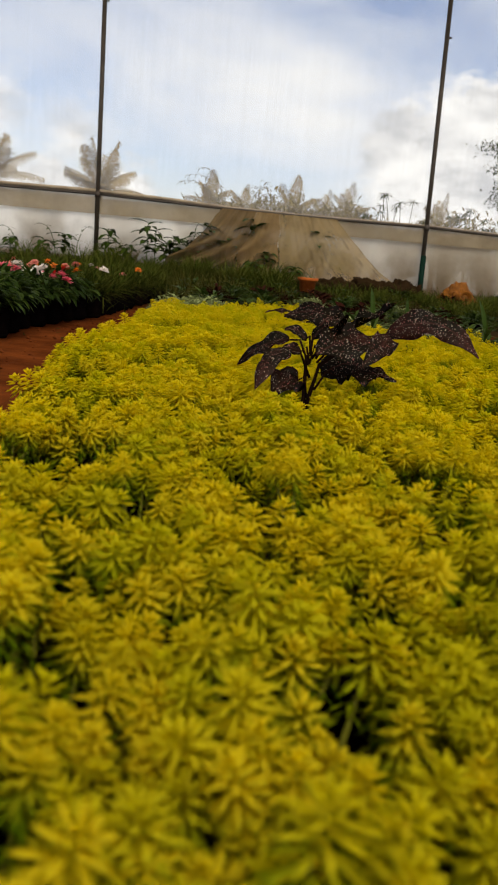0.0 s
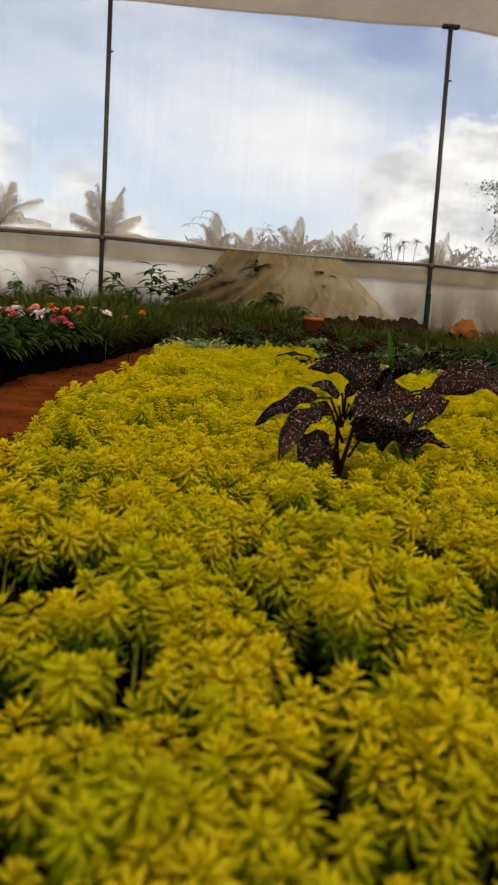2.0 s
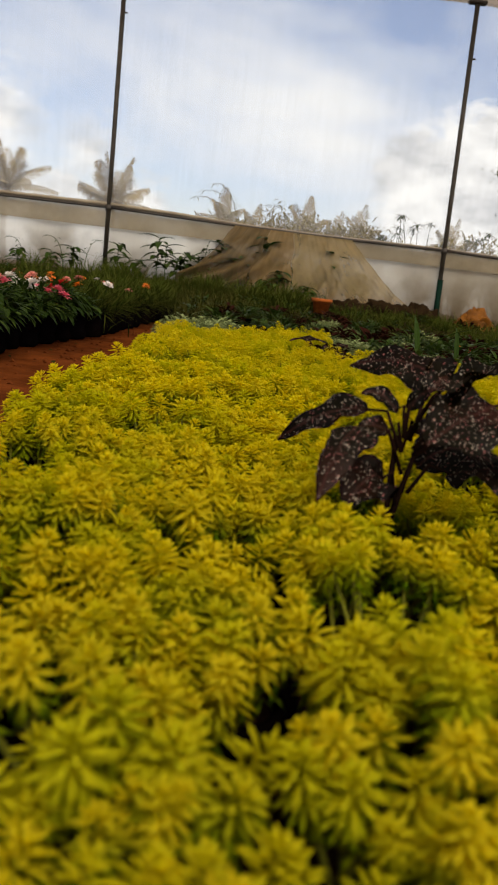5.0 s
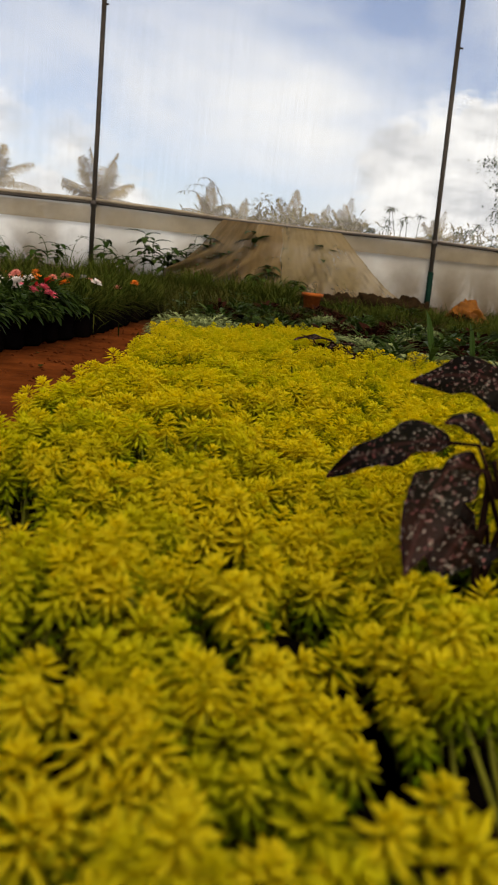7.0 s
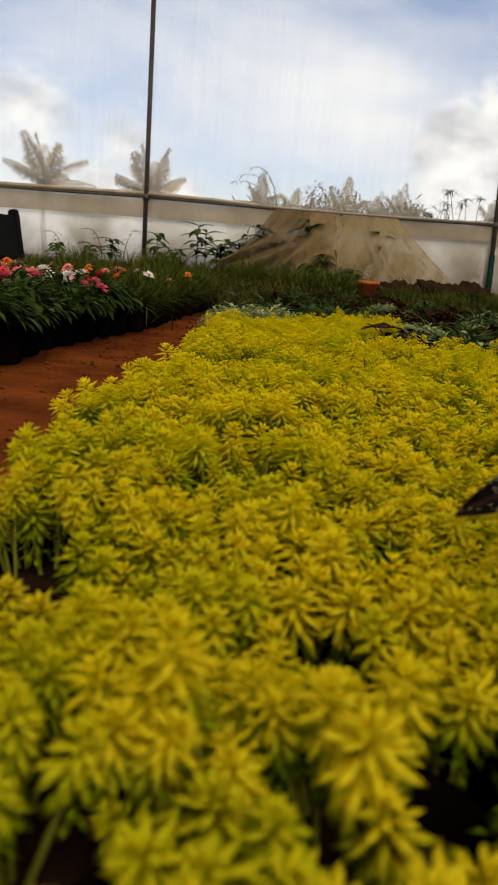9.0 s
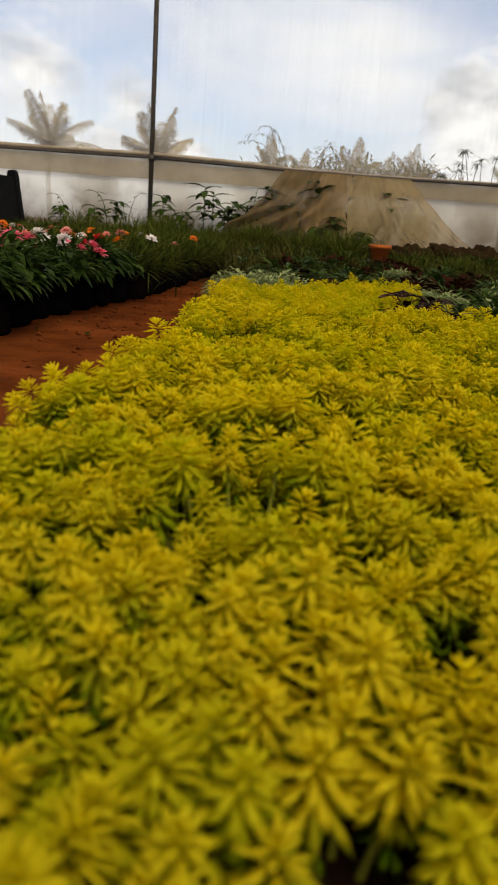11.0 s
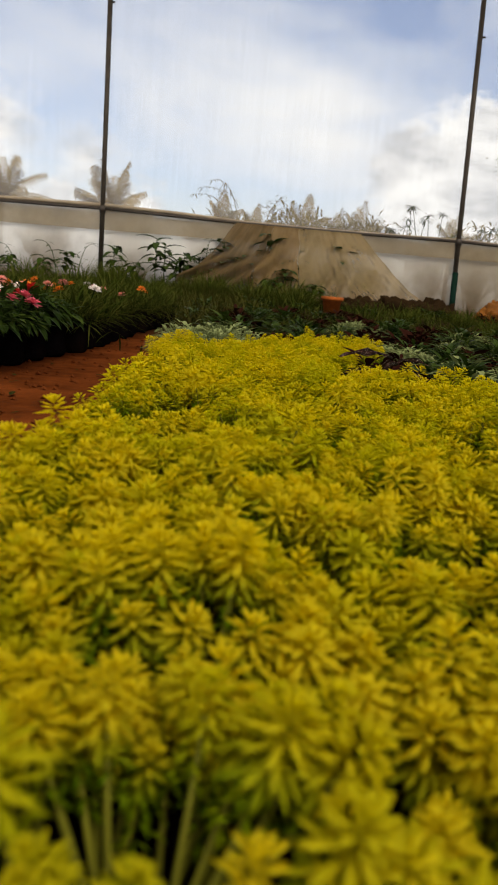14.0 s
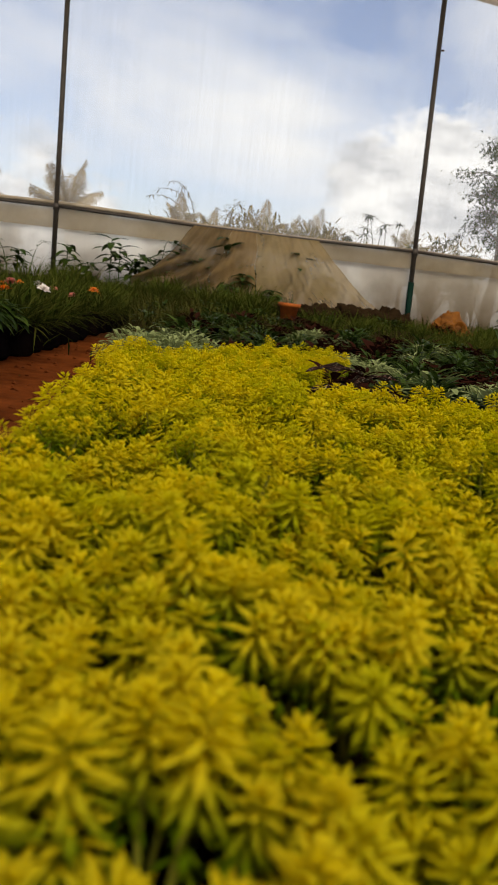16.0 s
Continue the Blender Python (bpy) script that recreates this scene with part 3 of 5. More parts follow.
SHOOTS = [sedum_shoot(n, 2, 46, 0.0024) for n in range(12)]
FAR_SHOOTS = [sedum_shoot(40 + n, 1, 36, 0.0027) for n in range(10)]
POT_MESH = lathe("pot", [(0.0, 0.002), (0.030, 0.002), (0.040, 0.070), (0.0435, 0.070), (0.0435, 0.078), (0.040, 0.078), (0.0385, 0.066), (0.0, 0.064)], DARK_POT, 16)
SOIL_MESH = lathe("soil", [(0.0385, 0.064), (0.028, 0.068), (0.015, 0.067), (0.0, 0.070)], POT_SOIL, 12)
rnd = random.Random(11)
PITCH = 0.094
BARE = ((-0.090, 0.590, 0.038), (-0.062, 0.652, 0.026), (-0.146, 0.595, 0.034), (-0.138, 0.895, 0.020), (-0.039, 1.129, 0.010), (0.026, 0.641, 0.021), (0.045, 0.563, 0.013), (0.036, 0.693, 0.020), (0.152, 0.590, 0.028), (0.048, 0.510, 0.015), (0.081, 0.361, 0.016), (-0.146, 0.916, 0.024), (-0.058, 1.040, 0.022), (0.035, 1.238, 0.019), (0.042, 1.196, 0.015), (0.058, 1.170, 0.016), (0.082, 0.725, 0.024), (0.034, 0.715, 0.020), (0.019, 0.814, 0.015), (0.066, 0.848, 0.018), (0.104, 0.852, 0.040), (0.116, 0.806, 0.026), (0.150, 0.830, 0.030), (0.172, 0.960, 0.024), (-0.235, 1.705, 0.064), (-0.165, 1.715, 0.040), (-0.125, 1.750, 0.030))


def left_edge(y):
    """Where the leaves of the bed end beside the path."""
    return -0.163 - 0.028 * smoothstep(0.75, 1.05, y) - 0.045 * smoothstep(1.85, 2.25, y) + 0.010 * math.sin(y * 9.0 + 1.0)


def right_edge(y):
    return 0.62 - 0.54 * smoothstep(1.86, 1.93, y) + 0.13 * smoothstep(2.0, 2.35, y) - 0.06 * smoothstep(2.45, 2.65, y)


def far_edge(x):
    return min(2.64, 2.25 + 0.95 * (x + 0.24)) + 0.02 * math.sin(31 * x)


# Dark soil layer; its tone also carries the shade in gaps between pots.
bed_x, bed_y = [-0.01 + 0.05 * k for k in range(15)], [-0.02 + 0.05 * k for k in range(55)]
bed_v = [(left_edge(y) + x, y, ground_z(left_edge(y) + x, y) + 0.004 + 0.004 * noise.noise((x * 30, y * 30, 2.0))) for y in bed_y for x in bed_x]
bed_f = [(j * 15 + i, j * 15 + i + 1, (j + 1) * 15 + i + 1, (j + 1) * 15 + i) for j in range(54) for i in range(14)]
tagged(new("ground_bed", mesh_from("ground_bed", bed_v, bed_f, POT_SOIL, True)), "dark soil under the sedum pots", "soil", kind="structure")
y = 0.03
while y < 2.70:
    x = left_edge(y) + 0.046
    while x < 0.60:
        px, py = x + rnd.uniform(-0.008, 0.008), y + rnd.uniform(-0.008, 0.008)
        if px > left_edge(py) + 0.012 and px + 0.02 < right_edge(py) and py < far_edge(px) + 0.02:
            near = py < 1.35 and px < 0.35
            plant = thing("sedum_plant", pose(px, py, ground_z(px, py), rnd.uniform(-3, 3), rnd.uniform(-3, 3), 0), "golden-yellow sedum plant in a small black pot", "sedum plant", "sedum plants of the bed")
            pot = part("pot", POT_MESH, plant)
            part("soil", SOIL_MESH, plant)
            lush = noise.noise((px * 6, py * 6, 4.0))
            count = 18 if near else 15
            for k in range(count):
                r = 0.012 + 0.043 * math.sqrt((k + 0.4) / count) if k else 0.0
                a = k * 2.39996 + rnd.uniform(-0.25, 0.25)
                dx, dy = r * math.cos(a), r * math.sin(a)
                dx, dy = dx + rnd.uniform(-0.004, 0.004), dy + rnd.uniform(-0.004, 0.004)
                wx, wy = px + dx, py + dy
                if any((wx - bx) ** 2 + (wy - by) ** 2 < (br + 0.001) ** 2 for bx, by, br in BARE) or wx < left_edge(wy) + 0.008:
                    continue
                if wx > right_edge(wy) or wy > far_edge(wx) or rnd.random() < 0.03:
                    continue
                tip = 0.110 + 0.016 * smoothstep(0.95, 1.3, wy) + 0.011 * lush + 0.018 * noise.noise((wx * 22, wy * 22, 8.0)) + rnd.uniform(-0.006, 0.006) - (0.006 if near else 0.016) * (r / 0.05) ** 2
                size = rnd.choice((0.80, 0.88, 0.96, 1.02, 1.08, 1.16)) * rnd.uniform(0.95, 1.06) * (1.0 if near else 1.14)
                lean = Matrix.Rotation(rnd.uniform(0.05, 0.40) + 2.0 * r, 4, Vector((-dy + rnd.uniform(-0.01, 0.01), dx + rnd.uniform(-0.01, 0.01), 0.0001)).normalized())
                m = Matrix.Translation((dx, dy, tip)) @ lean @ pose(0, 0, 0, 0, 0, rnd.uniform(0, 360)) @ Matrix.Scale(size, 4)
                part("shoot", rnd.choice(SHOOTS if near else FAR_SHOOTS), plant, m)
        x += PITCH
    y += PITCH * 0.9

# ---- spotted dark plant ----


def broad_leaf(base, middle, tip, width, up, material=SPOTTED, cup=0.25, wavy=0.08, thick=0.0007, steps=14, seed=0):
    """A broad leaf along a bent midrib with rippled margins; two skins make its thickness."""
    base, middle, tip, up = (Vector(p) for p in (base, middle, tip, up))
    half = [-1.0, -0.66, -0.33, 0.0, 0.33, 0.66, 1.0]
    v, uv = [], []
    length = (middle - base).length + (tip - middle).length
    for n in range(steps + 1):
        t = n / steps
        c = base * (1 - t) ** 2 + middle * (2 * t * (1 - t)) + tip * t * t
        way = ((middle - base) * (1 - t) + (tip - middle) * t).normalized()
        side = way.cross(up).normalized()
        norm = side.cross(way)
        wide = width * 0.5 * (math.sin(math.pi * t ** 0.74) ** 0.74 if 0 < t < 1 else 0.03)
        for h in half:
            edge = abs(h) ** 2
            pucker = 0.20 * noise.noise((h * 2.6, t * 9.0, seed * 3.1))
            lift = wide * (cup * edge + wavy * 3.2 * edge * math.sin(t * 13 + h * 2 + seed) - 0.08 * (1 - abs(h)) + 0.05 * math.cos(h * 9.4) + pucker)
            v.append(c + side * (wide * h) + norm * lift)
            uv.append((h * wide, t * length))
    count = len(v)
    v += [p - Vector((0, 0, thick)) for p in v]
    uv += uv
    f = []
    for n in range(steps):
        for k in range(6):
            a = n * 7 + k
            f.append((a, a + 1, a + 8, a + 7))
            f.append((count + a + 7, count + a + 8, count + a + 1, count + a))
    me = mesh_from("leaf", v, f, material, True)
    layer = me.uv_layers.new(name="leaf")
    for loop in me.loops:
        layer.data[loop.index].uv = uv[loop.vertex_index]
    return me


BX, BY, BZ = 0.104, 0.858, 0.0
plant = thing("spotted_plant", Matrix.Translation((BX, BY, BZ)), "dark bronze plant with pink and cream flecked leaves among the sedum", "foliage plant")
part("pot", POT_MESH, plant)
part("soil", SOIL_MESH, plant)


def spot_leaf(joint, base, middle, tip, width, up, seed, cup=0.25, wavy=0.08):
    off = Vector((BX, BY, BZ))
    joint, base, middle, tip = (Vector(p) - off for p in (joint, base, middle, tip))
    leaf = part("leaf", broad_leaf(base, middle, tip, width, up, seed=seed, cup=cup, wavy=wavy), plant)
    s = Soup()
    lift = (joint + base) * 0.5 + Vector((0, 0, 0.012))
    s.tube([joint, lift, base + (middle - base) * 0.08], [0.0013, 0.0011, 0.0009], 6)
    part("stalk", s.mesh("stalk", SPOT_STEM, True), leaf)


spot_leaf((0.096, 0.850, 0.150), (0.076, 0.866, 0.170), (0.056, 0.882, 0.172), (0.028, 0.915, 0.136), 0.022, (0.1, -0.75, 0.65), 1, 0.1)
spot_leaf((0.098, 0.848, 0.138), (0.074, 0.842, 0.164), (0.058, 0.822, 0.174), (0.046, 0.800, 0.130), 0.028, (-0.5, -0.6, 0.6), 2, -0.3, 0.05)
spot_leaf((0.100, 0.862, 0.155), (0.130, 0.885, 0.186), (0.106, 0.915, 0.208), (0.073, 0.950, 0.188), 0.027, (0.0, -0.85, 0.5), 3, -0.1, 0.12)
spot_leaf((0.104, 0.856, 0.152), (0.150, 0.866, 0.182), (0.128, 0.830, 0.184), (0.097, 0.800, 0.166), 0.046, (0.1, -0.62, 0.75), 4, -0.1, 0.12)
spot_leaf((0.104, 0.866, 0.155), (0.138, 0.962, 0.184), (0.160, 0.945, 0.186), (0.184, 0.915, 0.214), 0.028, (0.0, -0.5, 0.85), 5, 0.35, 0.14)
spot_leaf((0.106, 0.860, 0.148), (0.172, 0.895, 0.180), (0.212, 0.865, 0.224), (0.264, 0.872, 0.170), 0.030, (0.05, -0.8, 0.55), 6, -0.15, 0.12)
spot_leaf((0.106, 0.856, 0.148), (0.174, 0.872, 0.182), (0.164, 0.835, 0.182), (0.140, 0.808, 0.158), 0.024, (0.3, -0.6, 0.7), 7, 0.1, 0.1)
spot_leaf((0.104, 0.852, 0.126), (0.124, 0.850, 0.140), (0.148, 0.832, 0.158), (0.176, 0.822, 0.146), 0.034, (0.1, -0.3, 0.95), 8, -0.1, 0.1)
spot_leaf((0.102, 0.858, 0.158), (0.122, 0.862, 0.184), (0.114, 0.842, 0.208), (0.100, 0.822, 0.190), 0.026, (0.0, -0.7, 0.7), 9, 0.3, 0.18)
spot_leaf((0.100, 0.855, 0.122), (0.112, 0.872, 0.138), (0.140, 0.890, 0.165), (0.166, 0.872, 0.140), 0.036, (0.3, -0.6, 0.7), 10, 0.1, 0.1)
spot_leaf((0.098, 0.852, 0.118), (0.088, 0.846, 0.134), (0.076, 0.832, 0.146), (0.064, 0.818, 0.122), 0.034, (-0.2, -0.7, 0.6), 11, 0.1, 0.1)
spot_leaf((0.097, 0.852, 0.158), (0.092, 0.858, 0.172), (0.082, 0.862, 0.186), (0.070, 0.862, 0.180), 0.010, (0.0, -0.8, 0.6), 12)
spot_leaf((0.097, 0.852, 0.158), (0.098, 0.858, 0.174), (0.104, 0.862, 0.186), (0.112, 0.862, 0.188), 0.010, (0.0, -0.8, 0.6), 13)
spot_leaf((0.097, 0.852, 0.150), (0.088, 0.854, 0.160), (0.078, 0.850, 0.168), (0.068, 0.848, 0.160), 0.012, (0.0, -0.8, 0.6), 14)
spot_leaf((0.097, 0.852, 0.152), (0.104, 0.856, 0.162), (0.112, 0.852, 0.172), (0.118, 0.848, 0.164), 0.012, (0.0, -0.8, 0.6), 15)
s = Soup()
s.tube([(0, 0, 0.066), (-0.008, 0.002, 0.110), (-0.010, 0.002, 0.158)], [0.0024, 0.0021, 0.0016], 8)
s.tube([(-0.006, 0.001, 0.105), (0.004, 0.004, 0.152)], [0.0022, 0.0015], 8)
part("stem", s.mesh("stem", SPOT_STEM, True), plant)

# ---- plants beyond the sedum bed ----


def foliage_mesh(seed, count, radius, height, length, width, material, lift=(0.1, 1.1), droop=0.35, name="foliage"):
    """A leafy mound: leaves spring from short stems over a dome."""
    r = random.Random(seed)
    s = Soup()
    for _ in range(count):
        a, q = r.uniform(0, 6.283), math.sqrt(r.random())
        spot = Vector((radius * q * math.cos(a), radius * q * math.sin(a), height * (1 - 0.75 * q * q) * r.uniform(0.45, 1.0)))
        way, side = turned(a + r.uniform(-0.9, 0.9), r.uniform(*lift) * (1.1 - 0.6 * q))
        size = r.uniform(0.6, 1.2)
        s.blade(spot, way, side, length * size, width * size, length * droop * size, 0, 0.3)
    for _ in range(max(3, count // 14)):
        a, q = r.uniform(0, 6.283), r.random() * 0.7
        s.tube([(0.3 * radius * q * math.cos(a), 0.3 * radius * q * math.sin(a), 0), (radius * q * math.cos(a), radius * q * math.sin(a), height * 0.8)], [0.002, 0.0012], 5)
    return s.mesh(name, material)


def bloom_mesh(seed, radius, material):
    """A double flower head: rings of petals round a small centre."""
    r = random.Random(seed)
    s = Soup()
    for ring, (count, lift, size) in enumerate(((9, 0.15, 1.0), (8, 0.5, 0.85), (6, 0.95, 0.6))):
        for k in range(count):
            way, side = turned(6.283 * (k + 0.4 * ring) / count + r.uniform(-0.15, 0.15), lift + r.uniform(-0.15, 0.15))
            s.blade(Vector((0, 0, 0.002 * ring)), way, side, radius * size, radius * 0.62 * size, radius * 0.10, 0, 0.2, 2)
    s.tube([(0, 0, -0.05), (0, 0, 0.002)], [0.0018, 0.003], 6, 1)
    return s.mesh("bloom", [material, GREEN_LEAF])


BAG_MESH = lathe("bag", [(0.0, 0.0), (0.050, 0.0), (0.058, 0.010), (0.054, 0.035), (0.060, 0.062), (0.055, 0.084), (0.061, 0.094), (0.055, 0.093), (0.053, 0.080), (0.0, 0.078)], BAG, 14)
BAG_SOIL = lathe("soil", [(0.053, 0.080), (0.04, 0.084), (0.02, 0.081), (0.0, 0.086)], POT_SOIL, 10)
FLOWER_LEAVES = [foliage_mesh(70 + n, 240, 0.092, 0.092, 0.042, 0.015, GREEN_LEAF, (-0.9, 1.1), 0.4) for n in range(4)]
rnd = random.Random(5)
COLORS = ["red", "pink", "white", "salmon", "orange"]
BLOOMS = {c: [bloom_mesh(n * 7 + len(c), 0.022 + 0.004 * n, PETALS[c]) for n in range(2)] for c in COLORS}
for j in range(10):
    for i in range(8):
        x, y = -0.655 - 0.128 * i + rnd.uniform(-0.012, 0.012), 1.70 + 0.128 * j + rnd.uniform(-0.012, 0.012)
        x += 0.10 * smoothstep(2.2, 3.5, y)
        if x < -0.36 * (y - 0.5) - 0.15:
            continue
        weight = (6, 6, 3, 2, 0.4) if y < 2.8 else (0, 0.5, 1, 0, 4)
        color = rnd.choices(COLORS, weight)[0]
        plant = thing("flower_plant", pose(x, y, ground_z(x, y), rnd.uniform(-4, 4), rnd.uniform(-4, 4), rnd.uniform(0, 360)), color + "-flowered bedding plant in a black nursery bag", "flower plant", "bedding plants beside the path")
        part("bag", BAG_MESH, plant)
        part("soil", BAG_SOIL, plant)
        part("foliage", rnd.choice(FLOWER_LEAVES), plant, pose(0, 0, 0.080, 0, 0, rnd.uniform(0, 360)) @ Matrix.Scale(rnd.uniform(0.85, 1.1), 4))
        for k in range(rnd.choice((2, 2, 3, 4)) if y < 2.8 else rnd.choice((0, 0, 1))):
            a, q = rnd.uniform(0, 6.28), rnd.uniform(0.01, 0.085)
            part("bloom", rnd.choice(BLOOMS[color]), plant, pose(q * math.cos(a), q * math.sin(a), 0.080 + rnd.uniform(0.070, 0.112) - 6.0 * q * q, rnd.uniform(-25, 25), rnd.uniform(-25, 25), 0))

WEED_TUFT = []
for n in range(3):
    r = random.Random(200 + n)
    s = Soup()
    for _ in range(90):
        a, q = r.uniform(0, 6.28), 0.062 * math.sqrt(r.random())
        way, side = turned(r.uniform(0, 6.28), r.uniform(0.2, 1.4))
        long = r.uniform(0.06, 0.17)
        s.blade(Vector((q * math.cos(a), q * math.sin(a), 0)), way, side, long, 0.005, long * 0.6, 0, 0.3)
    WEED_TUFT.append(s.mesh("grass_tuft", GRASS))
for j in range(18):
    for i in range(8):
        x, y = -0.575 - 0.13 * i + rnd.uniform(-0.012, 0.012), 2.99 + 0.13 * j + rnd.uniform(-0.012, 0.012)
        if x < -0.36 * (y - 0.5) - 0.15:
            continue
        plant = thing("nursery_bag", pose(x, y, ground_z(x, y), rnd.uniform(-5, 5), rnd.uniform(-5, 5), rnd.uniform(0, 360)), "black nursery bag overgrown with fine grass", "nursery bag", "grassy nursery bags beside the path")
        part("bag", BAG_MESH, plant)
        part("soil", BAG_SOIL, plant)
        part("grass_tuft", rnd.choice(WEED_TUFT), plant, pose(0, 0, 0.081, 0, 0, rnd.uniform(0, 360)))
        if rnd.random() < 0.5:
            part("grass_tuft", rnd.choice(WEED_TUFT), plant, pose(0, 0, 0.081, 0, 0, rnd.uniform(0, 360)) @ Matrix.Scale(0.7, 4))
        if y < 4.9 and rnd.random() < 0.30:
            part("bloom", rnd.choice(BLOOMS[rnd.choice(("orange", "orange", "white", "salmon"))]), plant, pose(rnd.uniform(-0.04, 0.04), rnd.uniform(-0.04, 0.04), 0.081 + rnd.uniform(0.07, 0.10), rnd.uniform(-25, 25), rnd.uniform(-25, 25), 0))

small_pot = thing("clay_pot", pose(-0.628, 2.60, ground_z(-0.628, 2.6), 0, 14, 0), "small faded clay pot standing beside the bags", "flower pot")
part("vessel", lathe("vessel", [(0.0, 0.0), (0.017, 0.0), (0.024, 0.038), (0.027, 0.038), (0.027, 0.048), (0.023, 0.048), (0.021, 0.03), (0.0, 0.028)], CLAY, 16), small_pot)


def clump(x, y, name, label, category, group, foliage, potted=True, size=1.0, spin=0.0, extra=()):
    plant = thing(name, pose(x, y, ground_z(x, y), 0, 0, 0), label, category, group)
    base = 0.064 if potted else 0.0
    if potted:
        part("pot", POT_MESH, plant)
        part("soil", SOIL_MESH, plant)
    part("foliage", foliage, plant, pose(0, 0, base, 0, 0, spin) @ Matrix.Scale(size, 4))
    for ob_name, me, m in extra:
        part(ob_name, me, plant, m)
    return plant


SILVER = [foliage_mesh(300 + n, 420, 0.075, 0.060, 0.014, 0.0065, SILVER_LEAF) for n in range(2)]
PURPLE = [foliage_mesh(320 + n, 120, 0.062, 0.055, 0.034, 0.015, PURPLE_LEAF, (0.0, 0.9)) for n in range(3)]
MIXED = [foliage_mesh(340 + n, 110, 0.062, 0.065, 0.040, 0.012, GREEN_LEAF) for n in range(3)]
PALE = [foliage_mesh(360 + n, 46, 0.062, 0.066, 0.034, 0.012, SILVER_LEAF) for n in range(2)]
rnd = random.Random(21)
for x, y in ((-0.19, 2.48), (-0.13, 2.54), (-0.20, 2.60), (-0.09, 2.62), (-0.14, 2.68)):
    clump(x, y, "silver_plant", "pale silvery-green mounded plant in a black pot", "foliage plant", "silver plants past the sedum", rnd.choice(SILVER), True, rnd.uniform(1.05, 1.25), rnd.uniform(0, 360))
rows = [(0.02, 2.82, "p"), (0.10, 2.86, "p"), (0.05, 2.98, "p"), (0.17, 2.76, "p"), (0.14, 2.95, "g"), (0.23, 2.84, "g"), (0.27, 2.70, "w"), (0.22, 2.58, "w"), (0.33, 2.60, "w"), (0.30, 2.48, "w"), (0.40, 2.52, "g"), (0.38, 2.40, "w"),
        (0.19, 2.10, "p"), (0.25, 2.02, "p"), (0.16, 2.20, "p"), (0.31, 2.10, "v"), (0.27, 2.22, "g"), (0.37, 2.02, "v"), (0.44, 2.10, "v"), (0.35, 2.24, "v"), (0.44, 2.26, "w"), (0.52, 2.04, "v"), (0.52, 2.20, "v"), (0.60, 2.12, "g"), (0.50, 2.36, "w"),
        (0.58, 2.32, "g"), (0.66, 2.24, "v"), (0.68, 2.04, "g"), (0.48, 2.62, "p"), (0.56, 2.54, "p"), (0.62, 2.70, "p"), (0.70, 2.48, "g"), (0.25, 2.38, "p"), (0.36, 2.78, "g"), (0.46, 2.82, "g")]
for x, y, sort in rows:
    name, label, pool = {
        "p": ("purple_plant", "dark purple-red foliage plant in a black pot", PURPLE),
        "g": ("green_plant", "dark green leafy nursery plant in a black pot", MIXED),
        "w": ("silver_plant", "pale silvery-green mounded plant in a black pot", SILVER),
        "v": ("variegated_plant", "green and cream variegated foliage plant in a black pot", MIXED),
    }[sort]
    extra = []
    if sort == "v":
        extra = [("pale_foliage", rnd.choice(PALE), pose(0, 0, 0.066, 0, 0, rnd.uniform(0, 360)))]
    clump(x + rnd.uniform(-0.012, 0.012), y + rnd.uniform(-0.012, 0.012), name, label, "foliage plant", "mixed plants past the sedum", rnd.choice(pool), True, rnd.uniform(0.85, 1.1), rnd.uniform(0, 360), extra)

# looser rows further back, thinning into the grass
rnd = random.Random(47)
for _ in range(46):
    y = rnd.uniform(2.9, 4.8)
    x = rnd.uniform(-0.22, 0.33 * y)
    sort = rnd.choices(("purple_plant", "green_plant", "silver_plant"), (5, 4, 2 if y < 3.7 else 0.4))[0]
    label, pool = {
        "purple_plant": ("dark purple-red foliage plant in a black pot", PURPLE),
        "green_plant": ("dark green leafy nursery plant in a black pot", MIXED),
        "silver_plant": ("pale silvery-green mounded plant in a black pot", SILVER),
    }[sort]
    clump(x, y, sort, label, "foliage plant", "loose plants before the grass", rnd.choice(pool), True, rnd.uniform(0.85, 1.4), rnd.uniform(0, 360))

# small spotted plant at the far corner of the sedum
plant = thing("spotted_plant", Matrix.Translation((0.132, 1.985, 0)), "small dark flecked plant with one flat leaf over the sedum", "foliage plant")
part("pot", POT_MESH, plant)
part("soil", SOIL_MESH, plant)
for n, (base, middle, tip, width) in enumerate((((0.03, 0, 0.142), (-0.015, -0.01, 0.156), (-0.052, -0.02, 0.138), 0.030), ((0.03, 0, 0.13), (0.05, -0.01, 0.150), (0.08, -0.02, 0.136), 0.026), ((0.02, 0.01, 0.12), (0.03, 0.03, 0.140), (0.05, 0.05, 0.13), 0.024), ((0.02, -0.01, 0.12), (-0.02, -0.02, 0.128), (-0.05, -0.03, 0.112), 0.03), ((0.03, 0.0, 0.12), (0.06, -0.03, 0.13), (0.08, -0.04, 0.11), 0.03))):
    leaf = part("leaf", broad_leaf(base, middle, tip, width * 0.7, (0, -0.25, 1.0), seed=n, cup=0.05), plant)
    s = Soup()
    s.tube([(0, 0, 0.066), Vector(base) * 0.6 + Vector((0, 0, 0.045)), base], [0.002, 0.0015, 0.0012], 5)
    part("stalk", s.mesh("stalk", SPOT_STEM), leaf)

# withered purple tuft in the sedum's margin
clump(-0.132, 1.775, "purple_plant", "withered purple tuft in a black pot among the sedum", "foliage plant", "", PURPLE[0], True, 0.8)

